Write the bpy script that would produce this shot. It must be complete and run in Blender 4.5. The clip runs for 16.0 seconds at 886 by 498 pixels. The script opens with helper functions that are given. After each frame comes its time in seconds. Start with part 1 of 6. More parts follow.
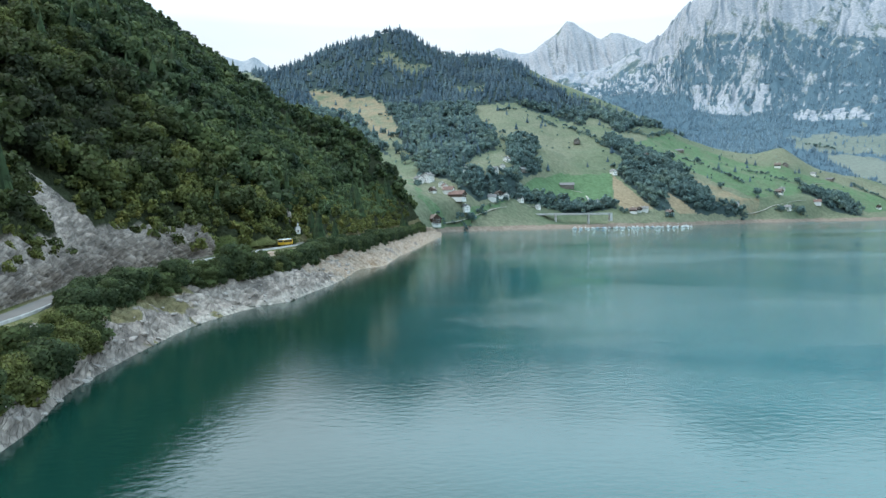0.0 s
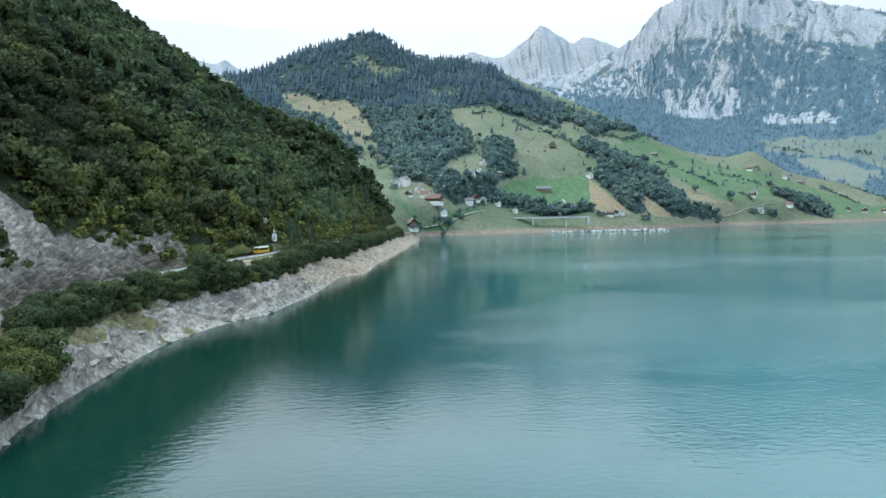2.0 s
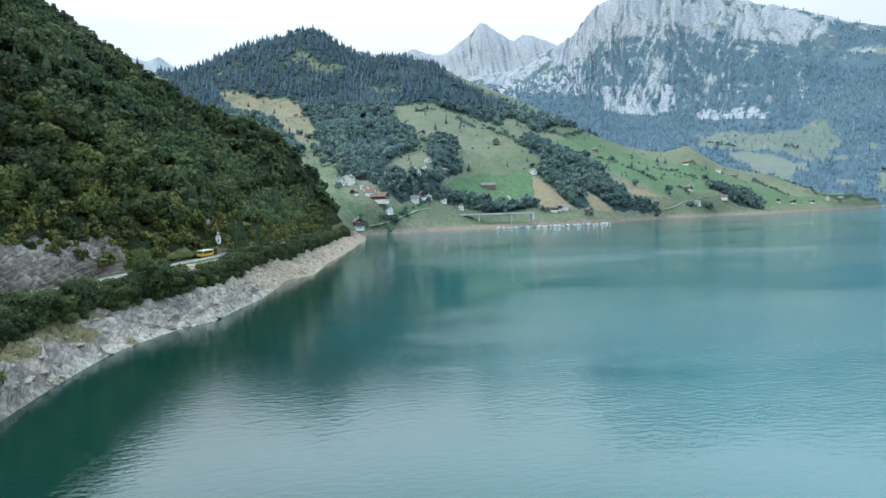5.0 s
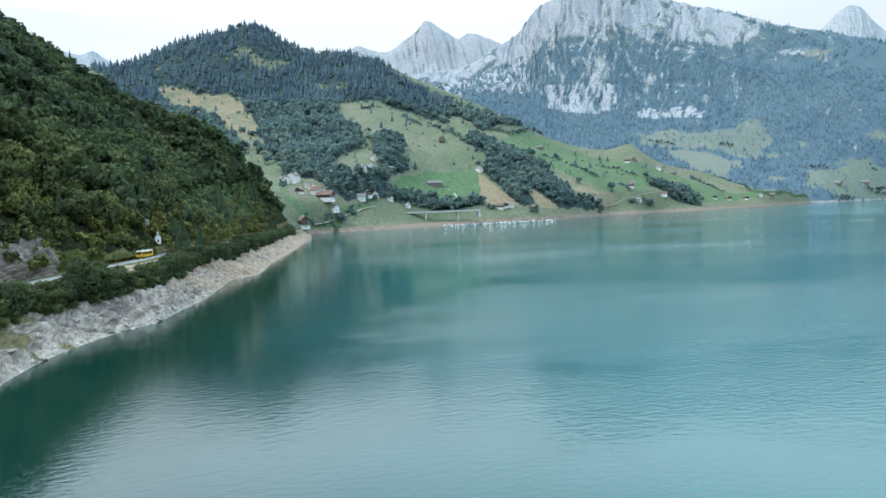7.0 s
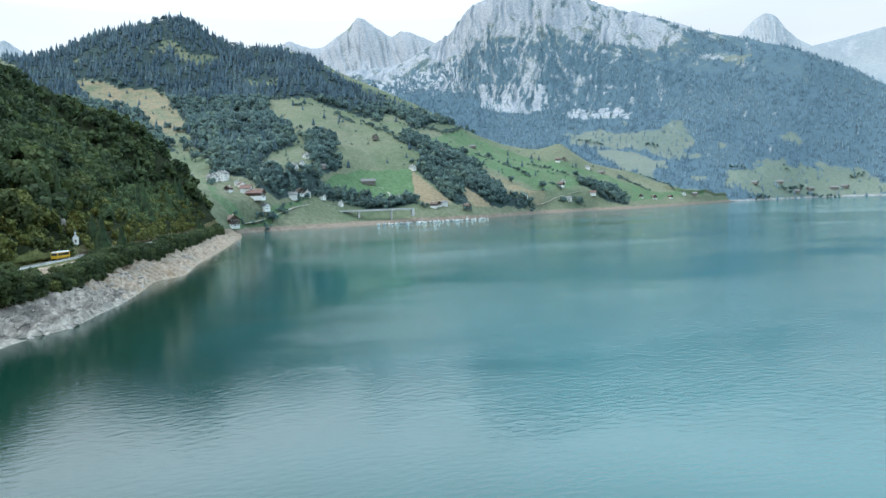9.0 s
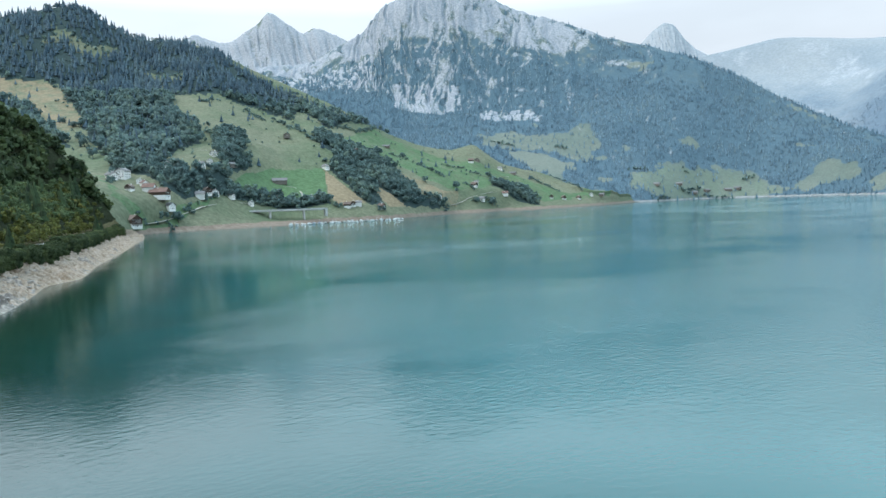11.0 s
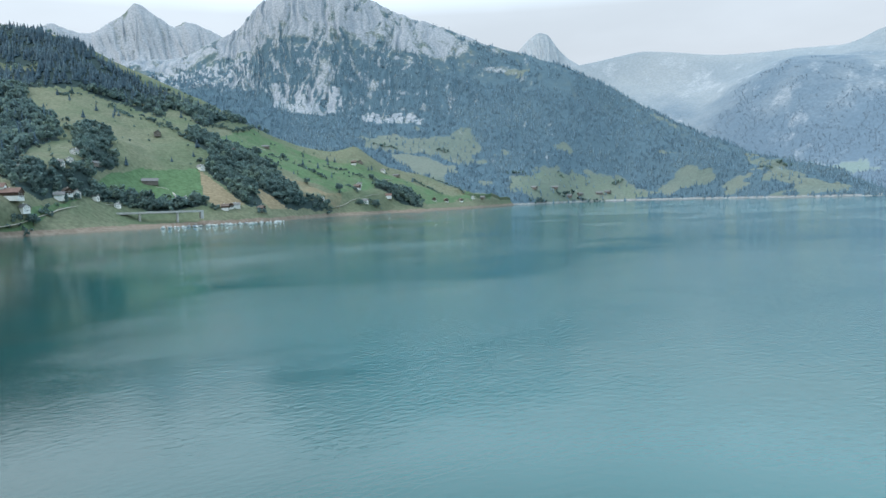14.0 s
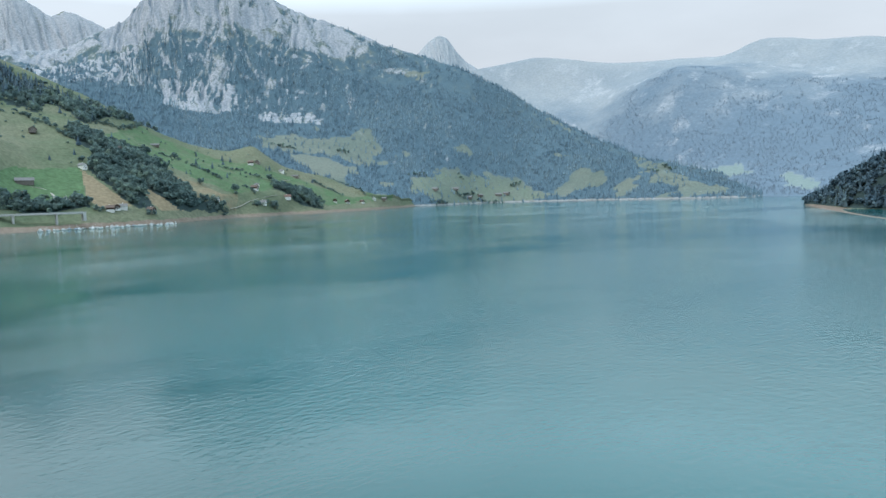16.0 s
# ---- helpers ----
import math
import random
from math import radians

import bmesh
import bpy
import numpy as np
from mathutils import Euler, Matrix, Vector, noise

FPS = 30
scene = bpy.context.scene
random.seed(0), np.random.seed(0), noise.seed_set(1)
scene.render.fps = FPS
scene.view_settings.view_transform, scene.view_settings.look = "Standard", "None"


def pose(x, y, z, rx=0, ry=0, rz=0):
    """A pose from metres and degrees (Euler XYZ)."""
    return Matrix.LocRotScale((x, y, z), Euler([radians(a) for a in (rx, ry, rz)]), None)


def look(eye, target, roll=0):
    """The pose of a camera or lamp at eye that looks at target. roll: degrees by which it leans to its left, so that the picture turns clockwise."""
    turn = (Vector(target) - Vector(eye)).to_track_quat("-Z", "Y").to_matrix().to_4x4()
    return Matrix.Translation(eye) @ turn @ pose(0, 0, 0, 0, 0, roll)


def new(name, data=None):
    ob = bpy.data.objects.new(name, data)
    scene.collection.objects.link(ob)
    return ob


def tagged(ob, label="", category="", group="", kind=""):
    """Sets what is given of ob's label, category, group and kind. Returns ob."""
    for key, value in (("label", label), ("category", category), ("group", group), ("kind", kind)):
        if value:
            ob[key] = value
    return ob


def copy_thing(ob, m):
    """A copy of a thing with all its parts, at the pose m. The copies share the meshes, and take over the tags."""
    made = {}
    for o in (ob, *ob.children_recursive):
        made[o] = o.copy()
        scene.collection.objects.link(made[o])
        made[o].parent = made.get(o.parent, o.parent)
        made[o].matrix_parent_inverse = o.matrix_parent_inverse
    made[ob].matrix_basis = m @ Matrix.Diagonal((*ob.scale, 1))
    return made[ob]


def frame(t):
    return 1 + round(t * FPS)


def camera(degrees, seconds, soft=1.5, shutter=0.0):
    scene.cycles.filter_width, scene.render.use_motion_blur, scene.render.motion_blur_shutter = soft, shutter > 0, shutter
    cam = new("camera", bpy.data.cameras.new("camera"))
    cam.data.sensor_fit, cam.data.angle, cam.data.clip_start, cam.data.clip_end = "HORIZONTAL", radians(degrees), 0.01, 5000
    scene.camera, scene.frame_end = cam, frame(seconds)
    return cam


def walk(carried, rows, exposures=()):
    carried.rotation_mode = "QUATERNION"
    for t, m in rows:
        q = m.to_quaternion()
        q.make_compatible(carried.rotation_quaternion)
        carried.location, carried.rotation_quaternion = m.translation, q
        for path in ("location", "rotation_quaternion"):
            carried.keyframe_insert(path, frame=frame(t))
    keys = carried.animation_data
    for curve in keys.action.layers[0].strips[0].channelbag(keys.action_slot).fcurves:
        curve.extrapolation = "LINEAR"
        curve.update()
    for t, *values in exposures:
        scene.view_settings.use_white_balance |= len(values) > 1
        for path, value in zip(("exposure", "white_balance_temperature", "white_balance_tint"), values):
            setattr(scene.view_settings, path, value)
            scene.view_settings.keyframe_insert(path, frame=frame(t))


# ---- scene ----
cam = camera(65.47, 16.0)
PATH = [
    (0.0, 0.00, 0.00, 28.00, 86.850, 0.564, -0.669),
    (0.5, -1.20, 4.30, 28.28, 86.906, 0.575, -1.131),
    (1.0, -2.33, 7.77, 28.50, 86.983, 0.642, -1.754),
    (1.5, -3.36, 10.52, 28.66, 87.072, 0.707, -2.348),
    (2.0, -4.28, 12.65, 28.79, 87.131, 0.824, -2.855),
    (2.5, -5.06, 14.24, 28.88, 87.174, 0.994, -3.567),
    (3.0, -5.71, 15.38, 28.95, 87.140, 1.179, -4.317),
    (3.5, -6.21, 16.14, 29.00, 87.081, 1.388, -5.060),
    (4.0, -6.58, 16.59, 29.05, 86.982, 1.524, -5.773),
    (6.5, -6.70, 16.34, 29.23, 86.562, 2.081, -10.714),
    (7.0, -6.50, 16.13, 29.27, 86.475, 2.095, -11.894),
    (7.5, -6.26, 15.96, 29.31, 86.366, 2.130, -13.099),
    (8.0, -6.01, 15.84, 29.35, 86.291, 2.117, -14.335),
    (10.5, -5.16, 16.82, 29.50, 85.940, 1.980, -22.674),
    (11.0, -5.15, 17.39, 29.50, 85.896, 1.914, -24.460),
    (11.5, -5.19, 18.07, 29.49, 85.867, 1.868, -26.220),
    (12.0, -5.29, 18.86, 29.46, 85.836, 1.839, -27.990),
    (12.5, -5.42, 19.75, 29.41, 85.818, 1.795, -29.679),
    (13.0, -5.57, 20.71, 29.35, 85.809, 1.774, -31.188),
    (13.5, -5.71, 21.73, 29.26, 85.803, 1.760, -32.644),
    (14.0, -5.80, 22.77, 29.15, 85.804, 1.719, -34.218),
    (14.5, -5.81, 23.81, 29.02, 85.772, 1.691, -36.404),
    (15.0, -5.66, 24.81, 28.88, 85.746, 1.704, -38.615),
    (15.5, -5.30, 25.74, 28.72, 85.719, 1.663, -40.550),
    (16.0, -4.66, 26.54, 28.54, 85.689, 1.666, -42.416),
]
walk(cam, [(t, pose(*p)) for t, *p in PATH], [(0, 0.2, 6250, 10), (8, 0.24, 6250, 10), (11, 0.1, 6250, 10), (16, -0.14, 6300, 11)])

# ---- world and sun: a bright overcast afternoon, the sun veiled behind the wooded hill ----
SUN_HEIGHT, SUN_BEARING = radians(53), radians(-78)
world = bpy.data.worlds.new("overcast_sky")
scene.world = world
world.use_nodes = True
wn, wl = world.node_tree.nodes, world.node_tree.links
wn.clear()
w_out = wn.new("ShaderNodeOutputWorld")
w_bg = wn.new("ShaderNodeBackground")
w_sky = wn.new("ShaderNodeTexSky")
w_sky.sky_type, w_sky.sun_disc = "NISHITA", False
w_sky.sun_elevation, w_sky.sun_rotation = SUN_HEIGHT, SUN_BEARING
w_dim = wn.new("ShaderNodeVectorMath")
w_dim.operation = "SCALE"
w_dim.inputs["Scale"].default_value = 0.11
wl.new(w_sky.outputs["Color"], w_dim.inputs[0])
w_co = wn.new("ShaderNodeTexCoord")
w_sep = wn.new("ShaderNodeSeparateXYZ")
wl.new(w_co.outputs["Generated"], w_sep.inputs[0])
w_ramp = wn.new("ShaderNodeValToRGB")
for at, tone in ((0.0, (0.75, 0.79, 0.825)), (0.14, (0.77, 0.82, 0.86)), (0.25, (0.85, 0.94, 1.0)), (0.32, (1.6, 1.97, 2.16)), (0.5, (1.42, 1.87, 2.15)), (0.75, (1.3, 1.82, 2.2))):
    e = w_ramp.color_ramp.elements[0] if at == 0 else w_ramp.color_ramp.elements.new(at)
    e.position, e.color = at, (*tone, 1)
w_ramp.color_ramp.elements[-1].color = (1.3, 1.82, 2.2, 1)
wl.new(w_sep.outputs["Z"], w_ramp.inputs[0])
w_map = wn.new("ShaderNodeMapping")
w_map.inputs["Scale"].default_value = (1.0, 1.0, 3.2)
wl.new(w_co.outputs["Generated"], w_map.inputs[0])
w_noise = wn.new("ShaderNodeTexNoise")
w_noise.inputs["Scale"].default_value = 2.3
w_noise.inputs["Detail"].default_value = 5
wl.new(w_map.outputs[0], w_noise.inputs["Vector"])
w_rng = wn.new("ShaderNodeMapRange")
w_rng.inputs["From Min"].default_value, w_rng.inputs["From Max"].default_value = 0.3, 0.7
w_rng.inputs["To Min"].default_value, w_rng.inputs["To Max"].default_value = 0.93, 1.12
wl.new(w_noise.outputs["Fac"], w_rng.inputs["Value"])
w_cloud = wn.new("ShaderNodeVectorMath")
w_cloud.operation = "SCALE"
wl.new(w_ramp.outputs["Color"], w_cloud.inputs[0])
wl.new(w_rng.outputs[0], w_cloud.inputs["Scale"])
w_mix = wn.new("ShaderNodeMix")
w_mix.data_type = "RGBA"
w_mix.inputs[0].default_value = 0.9
wl.new(w_dim.outputs[0], w_mix.inputs[6])
wl.new(w_cloud.outputs[0], w_mix.inputs[7])
wl.new(w_mix.outputs[2], w_bg.inputs["Color"])
w_bg.inputs["Strength"].default_value = 1.0
wl.new(w_bg.outputs[0], w_out.inputs["Surface"])

sun = new("sun", bpy.data.lights.new("sun", "SUN"))
sun.data.energy, sun.data.angle, sun.data.color = 2.3, radians(40), (1.0, 0.9, 0.8)
sun.matrix_world = look((0, 0, 0), (-math.sin(SUN_BEARING) * math.cos(SUN_HEIGHT), -math.cos(SUN_BEARING) * math.cos(SUN_HEIGHT), -math.sin(SUN_HEIGHT)))

# ---- materials ----
class Mat:
    """A node material being built."""

    def __init__(self, name, rough=0.8, spec=0.3):
        self.m = bpy.data.materials.new(name)
        self.m.use_nodes = True
        self.n, self.l = self.m.node_tree.nodes, self.m.node_tree.links
        self.b = self.n["Principled BSDF"]
        self.b.inputs["Roughness"].default_value = rough
        self.b.inputs["Specular IOR Level"].default_value = spec
        self.co = None

    def put(self, value, socket):
        if hasattr(value, "is_linked"):
            self.l.new(value, socket)
        elif isinstance(value, tuple):
            socket.default_value = (*value, 1) if len(value) == 3 and len(socket.default_value) == 4 else value
        else:
            socket.default_value = value

    def coords(self, scale=(1, 1, 1), turn=0.0, dip=0.0):
        if self.co is None:
            self.co = self.n.new("ShaderNodeTexCoord")
        mp = self.n.new("ShaderNodeMapping")
        mp.inputs["Scale"].default_value = scale
        mp.inputs["Rotation"].default_value = (dip, 0, turn)
        self.l.new(self.co.outputs["Object"], mp.inputs[0])
        return mp.outputs[0]

    def strata(self, stretch, dip):
        """Coordinates stretched along beds that dip by an angle."""
        tilt = self.n.new("ShaderNodeMapping")
        tilt.inputs["Rotation"].default_value = (dip, 0, 0)
        self.l.new(self.coords(), tilt.inputs[0])
        mp = self.n.new("ShaderNodeMapping")
        mp.inputs["Scale"].default_value = stretch
        self.l.new(tilt.outputs[0], mp.inputs[0])
        return mp.outputs[0]

    def noise(self, scale, detail=4, stretch=(1, 1, 1), rough=0.55, turn=0.0):
        t = self.n.new("ShaderNodeTexNoise")
        t.inputs["Scale"].default_value, t.inputs["Detail"].default_value, t.inputs["Roughness"].default_value = scale, detail, rough
        self.l.new(self.coords(stretch, turn), t.inputs["Vector"])
        return t.outputs["Fac"]

    def span(self, value, a, b, c=0.0, d=1.0):
        r = self.n.new("ShaderNodeMapRange")
        r.interpolation_type = "SMOOTHSTEP"
        self.put(value, r.inputs["Value"])
        for key, v in (("From Min", a), ("From Max", b), ("To Min", c), ("To Max", d)):
            r.inputs[key].default_value = v
        return r.outputs[0]

    def math(self, kind, a, b=0.0):
        r = self.n.new("ShaderNodeMath")
        r.operation = kind
        self.put(a, r.inputs[0])
        self.put(b, r.inputs[1])
        return r.outputs[0]

    def mix(self, fac, a, b, blend="MIX"):
        r = self.n.new("ShaderNodeMix")
        r.data_type, r.blend_type = "RGBA", blend
        self.put(fac, r.inputs[0])
        self.put(a, r.inputs[6])
        self.put(b, r.inputs[7])
        return r.outputs[2]

    def attribute(self, name):
        r = self.n.new("ShaderNodeAttribute")
        r.attribute_name = name
        return r.outputs["Fac"]

    def island(self):
        return self.n.new("ShaderNodeNewGeometry").outputs["Random Per Island"]

    def own(self):
        return self.n.new("ShaderNodeObjectInfo").outputs["Random"]

    def bump(self, height, strength, distance):
        r = self.n.new("ShaderNodeBump")
        r.inputs["Strength"].default_value, r.inputs["Distance"].default_value = strength, distance
        self.l.new(height, r.inputs["Height"])
        self.l.new(r.outputs[0], self.b.inputs["Normal"])

    def done(self, colour, rough=None):
        self.put(colour, self.b.inputs["Base Color"])
        if rough is not None:
            self.put(rough, self.b.inputs["Roughness"])
        return self.m


def ground_material(name, grass, grass_dry, lush, dry, wood, rock, rock_dark, beach, grain=1.0, relief=0.7, toned=False, blocky=False, contrast=1.0, soft=0.12):
    """Slopes: meadow, hay field, forest floor, rock and bare shore, told apart by the mesh's attributes."""
    m = Mat(name, 0.95, 0.1)
    fine = m.noise(0.35 * grain, 6)
    broad = m.noise(0.012 * grain, 5)
    middle = m.noise(0.07 * grain, 5)
    col = m.mix(m.span(broad, 0.38, 0.62), grass, grass_dry)
    col = m.mix(m.span(middle, 0.35, 0.7, 0.0, 0.6), col, m.mix(0.5, grass_dry, grass))
    streaks = m.noise(0.25 * grain, 5, (1, 1, 0.16))
    stone = m.mix(m.span(streaks, 0.4, 0.6), rock_dark, rock)
    broken = None
    if blocky:
        warp = m.n.new("ShaderNodeTexNoise")
        warp.inputs["Scale"].default_value, warp.inputs["Detail"].default_value = 0.35, 5
        m.l.new(m.coords(), warp.inputs["Vector"])
        cracks, greys = [], []
        for size, stretch in ((0.16, (0.5, 0.3, 1.6)), (0.5, (0.6, 0.35, 2.2)), (1.4, (0.8, 0.5, 2.0))):
            for feature, store in (("DISTANCE_TO_EDGE", cracks), ("F1", greys)):
                t = m.n.new("ShaderNodeTexVoronoi")
                t.feature = feature
                t.inputs["Scale"].default_value = size
                m.l.new(m.mix(0.5, m.strata(stretch, radians(-33)), warp.outputs["Color"], "LINEAR_LIGHT"), t.inputs["Vector"])
                if feature == "F1":
                    grey = m.n.new("ShaderNodeSeparateColor")
                    m.l.new(t.outputs["Color"], grey.inputs[0])
                    store.append(grey.outputs[0])
                else:
                    store.append(m.span(t.outputs["Distance"], 0.0, 0.05))
        broken = m.math("ADD", m.math("MULTIPLY", greys[0], 0.55), m.math("ADD", m.math("MULTIPLY", greys[1], 0.3), m.math("MULTIPLY", greys[2], 0.15)))
        bedding = m.n.new("ShaderNodeTexNoise")
        bedding.inputs["Scale"].default_value, bedding.inputs["Detail"].default_value, bedding.inputs["Roughness"].default_value = 0.5, 6, 0.62
        m.l.new(m.strata((0.25, 0.16, 1.7), radians(-33)), bedding.inputs["Vector"])
        seams = bedding.outputs["Fac"]
        stone = m.mix(m.math("ADD", m.span(broken, 0.2, 0.8, 0.0, 0.4), m.span(m.noise(0.1, 5), 0.42, 0.66, 0.0, 0.4)), rock, rock_dark)
        stone = m.mix(m.span(seams, 0.47, 0.64, 0.0, 0.7), stone, rock_dark)
        joint = m.math("MULTIPLY", m.span(cracks[0], 0, 1, 0.38, 0.0), m.span(m.noise(0.2, 3), 0.45, 0.6))
        stone = m.mix(m.math("MAXIMUM", joint, m.span(cracks[1], 0, 1, 0.2, 0.0)), stone, m.mix(0.5, rock_dark, (0.02, 0.02, 0.02)))
        stone = m.mix(m.math("MULTIPLY", m.span(m.math("ADD", m.attribute("bleach"), m.math("MULTIPLY", m.math("SUBTRACT", middle, 0.5), 0.9)), 0.35, 0.7), 0.5), stone, (0.46, 0.42, 0.36))
        broken = m.math("SUBTRACT", m.math("ADD", broken, m.math("MULTIPLY", cracks[1], 0.25)), m.math("MULTIPLY", seams, 1.2))
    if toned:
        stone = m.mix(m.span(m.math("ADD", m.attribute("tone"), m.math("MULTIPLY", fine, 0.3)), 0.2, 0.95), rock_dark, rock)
    stone = m.mix(m.span(fine, 0.3, 0.7, 0.3, 0.0), stone, rock_dark)
    for key, tone in (("lush", lush), ("dry", dry), ("wood", wood), ("rock", stone), ("beach", m.mix(m.span(fine, 0.3, 0.65), beach, m.mix(0.55, beach, rock)))):
        w = m.math("ADD", m.attribute(key), m.math("MULTIPLY", m.math("SUBTRACT", middle, 0.5), 0.7))
        if toned and key == "rock":
            w = m.math("ADD", w, m.math("MULTIPLY", m.math("SUBTRACT", m.math("ADD", fine, streaks), 1.0), 0.75))
        col = m.mix(m.span(w, 0.5 - soft, 0.5 + soft), col, tone)
    shade = m.span(fine, 0.25, 0.75, 1 - 0.25 * contrast, 1 + 0.2 * contrast)
    vec = m.n.new("ShaderNodeVectorMath")
    vec.operation = "SCALE"
    m.put(col, vec.inputs[0])
    m.put(shade, vec.inputs["Scale"])
    m.bump(m.math("ADD", fine, m.math("MULTIPLY", broken or streaks, 1.5)), relief, 0.8 / grain)
    return m.done(vec.outputs[0])


def leaf_material(name, dark, mid, light, patch=0.02, glow=0.3, vary=0.34):
    """Foliage: clumps differ one by one, trees by their tint, and whole stands over the slope."""
    m = Mat(name, 0.75, 0.2)
    stand = m.noise(patch, 3)
    w = m.math("ADD", m.math("MULTIPLY", m.attribute("tint"), 0.5), m.math("MULTIPLY", m.span(stand, 0.34, 0.66), 0.5))
    col = m.mix(m.span(w, 0.1, 0.6), dark, mid)
    col = m.mix(m.span(w, 0.6, 0.95, 0, 0.85), col, light)
    vec = m.n.new("ShaderNodeVectorMath")
    vec.operation = "SCALE"
    m.put(col, vec.inputs[0])
    m.put(m.span(m.island(), 0, 1, 1 - vary, 1 + vary), vec.inputs["Scale"])
    m.put(vec.outputs[0], m.b.inputs["Base Color"])
    t = m.n.new("ShaderNodeBsdfTranslucent")
    m.put(vec.outputs[0], t.inputs["Color"])
    s = m.n.new("ShaderNodeMixShader")
    s.inputs[0].default_value = glow
    m.l.new(m.b.outputs[0], s.inputs[1])
    m.l.new(t.outputs[0], s.inputs[2])
    m.l.new(s.outputs[0], m.n["Material Output"].inputs["Surface"])
    return m.m


def plain_material(name, colour, rough=0.8, vary=0.25, scale=1.2, metal=0.0, spec=0.3):
    """A painted, plastered or metal surface with weathering at two scales."""
    m = Mat(name, rough, spec)
    m.b.inputs["Metallic"].default_value = metal
    grime = m.math("ADD", m.math("MULTIPLY", m.noise(scale * 0.25, 4), 0.6), m.math("MULTIPLY", m.noise(scale * 6, 4), 0.4))
    vec = m.n.new("ShaderNodeVectorMath")
    vec.operation = "SCALE"
    vec.inputs[0].default_value = colour
    m.put(m.math("MULTIPLY", m.span(grime, 0.3, 0.7, 1 - vary, 1 + vary * 0.5), m.span(m.own(), 0, 1, 0.9, 1.08)), vec.inputs["Scale"])
    return m.done(vec.outputs[0])


NEAR_GROUND = ground_material("lakeside_ground", (0.075, 0.1, 0.03), (0.15, 0.15, 0.06), (0.06, 0.14, 0.03), (0.16, 0.14, 0.075), (0.028, 0.034, 0.016), (0.4, 0.345, 0.295), (0.11, 0.096, 0.085), (0.32, 0.235, 0.16), 1.6, 1.0, False, True)
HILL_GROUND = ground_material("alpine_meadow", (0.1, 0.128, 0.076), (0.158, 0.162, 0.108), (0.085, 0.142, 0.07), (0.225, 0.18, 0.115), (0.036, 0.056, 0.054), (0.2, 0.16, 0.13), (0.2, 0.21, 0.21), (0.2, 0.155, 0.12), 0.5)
# Bluish grass, forest floor and rock: distance haze mixed into the base colours.
MOUNTAIN_GROUND = ground_material("haze_tinted_limestone_mountain", (0.12, 0.15, 0.128), (0.162, 0.18, 0.15), (0.13, 0.165, 0.12), (0.22, 0.215, 0.15), (0.078, 0.125, 0.152), (0.325, 0.332, 0.345), (0.18, 0.212, 0.245), (0.2, 0.19, 0.175), 0.3, 0.2, True, False, 0.6, 0.3)
# Haze and crest mist are put into these pale blue base colours.
RANGE_GROUND = ground_material("haze_tinted_far_range", (0.235, 0.265, 0.285), (0.285, 0.305, 0.315), (0.19, 0.24, 0.225), (0.28, 0.31, 0.29), (0.125, 0.172, 0.215), (0.33, 0.345, 0.36), (0.26, 0.3, 0.33), (0.4, 0.42, 0.42), 0.2, 0.03, True, False, 0.4, 0.48)
BROADLEAF = leaf_material("broadleaf_foliage", (0.024, 0.033, 0.015), (0.062, 0.08, 0.028), (0.15, 0.162, 0.046), 0.018, 0.4, 0.22)
YOUNG_LEAF = leaf_material("young_broadleaf_foliage", (0.06, 0.09, 0.046), (0.105, 0.15, 0.068), (0.165, 0.21, 0.088), 0.02, 0.4, 0.25)
YELLOWING = leaf_material("yellowing_foliage", (0.06, 0.076, 0.025), (0.13, 0.14, 0.038), (0.21, 0.19, 0.05), 0.05)
ROADSIDE = leaf_material("roadside_foliage", (0.05, 0.074, 0.034), (0.1, 0.13, 0.05), (0.175, 0.195, 0.065), 0.05, 0.5, 0.3)
SPRUCE = leaf_material("spruce_needles", (0.02, 0.038, 0.016), (0.036, 0.06, 0.024), (0.058, 0.085, 0.032), 0.02, 0.15)
# Both hill foliages are lightened and blued: haze put into their colour.
HILL_SPRUCE = leaf_material("haze_tinted_hill_spruce", (0.046, 0.083, 0.11), (0.074, 0.12, 0.148), (0.112, 0.165, 0.17), 0.012, 0.25, 0.25)
HILL_LEAF = leaf_material("haze_tinted_hill_broadleaf", (0.098, 0.155, 0.152), (0.142, 0.21, 0.192), (0.196, 0.265, 0.206), 0.02, 0.5, 0.2)
# Blue-grey carries the mountain's distance haze, not the needles' own green.
MOUNTAIN_SPRUCE = leaf_material("haze_tinted_mountain_spruce", (0.086, 0.147, 0.192), (0.122, 0.19, 0.236), (0.172, 0.238, 0.26), 0.004, 0.15, 0.2)
# Bluish trees: the far range's haze sits in the base colour.
RANGE_SPRUCE = leaf_material("haze_tinted_far_forest", (0.138, 0.19, 0.242), (0.155, 0.208, 0.26), (0.178, 0.228, 0.27), 0.003, 0.15, 0.15)
WOOD_LEAF = leaf_material("beech_foliage", (0.026, 0.044, 0.024), (0.062, 0.09, 0.038), (0.12, 0.15, 0.055), 0.016, 0.4, 0.2)
BARK = plain_material("bark", (0.09, 0.075, 0.06), 0.9)


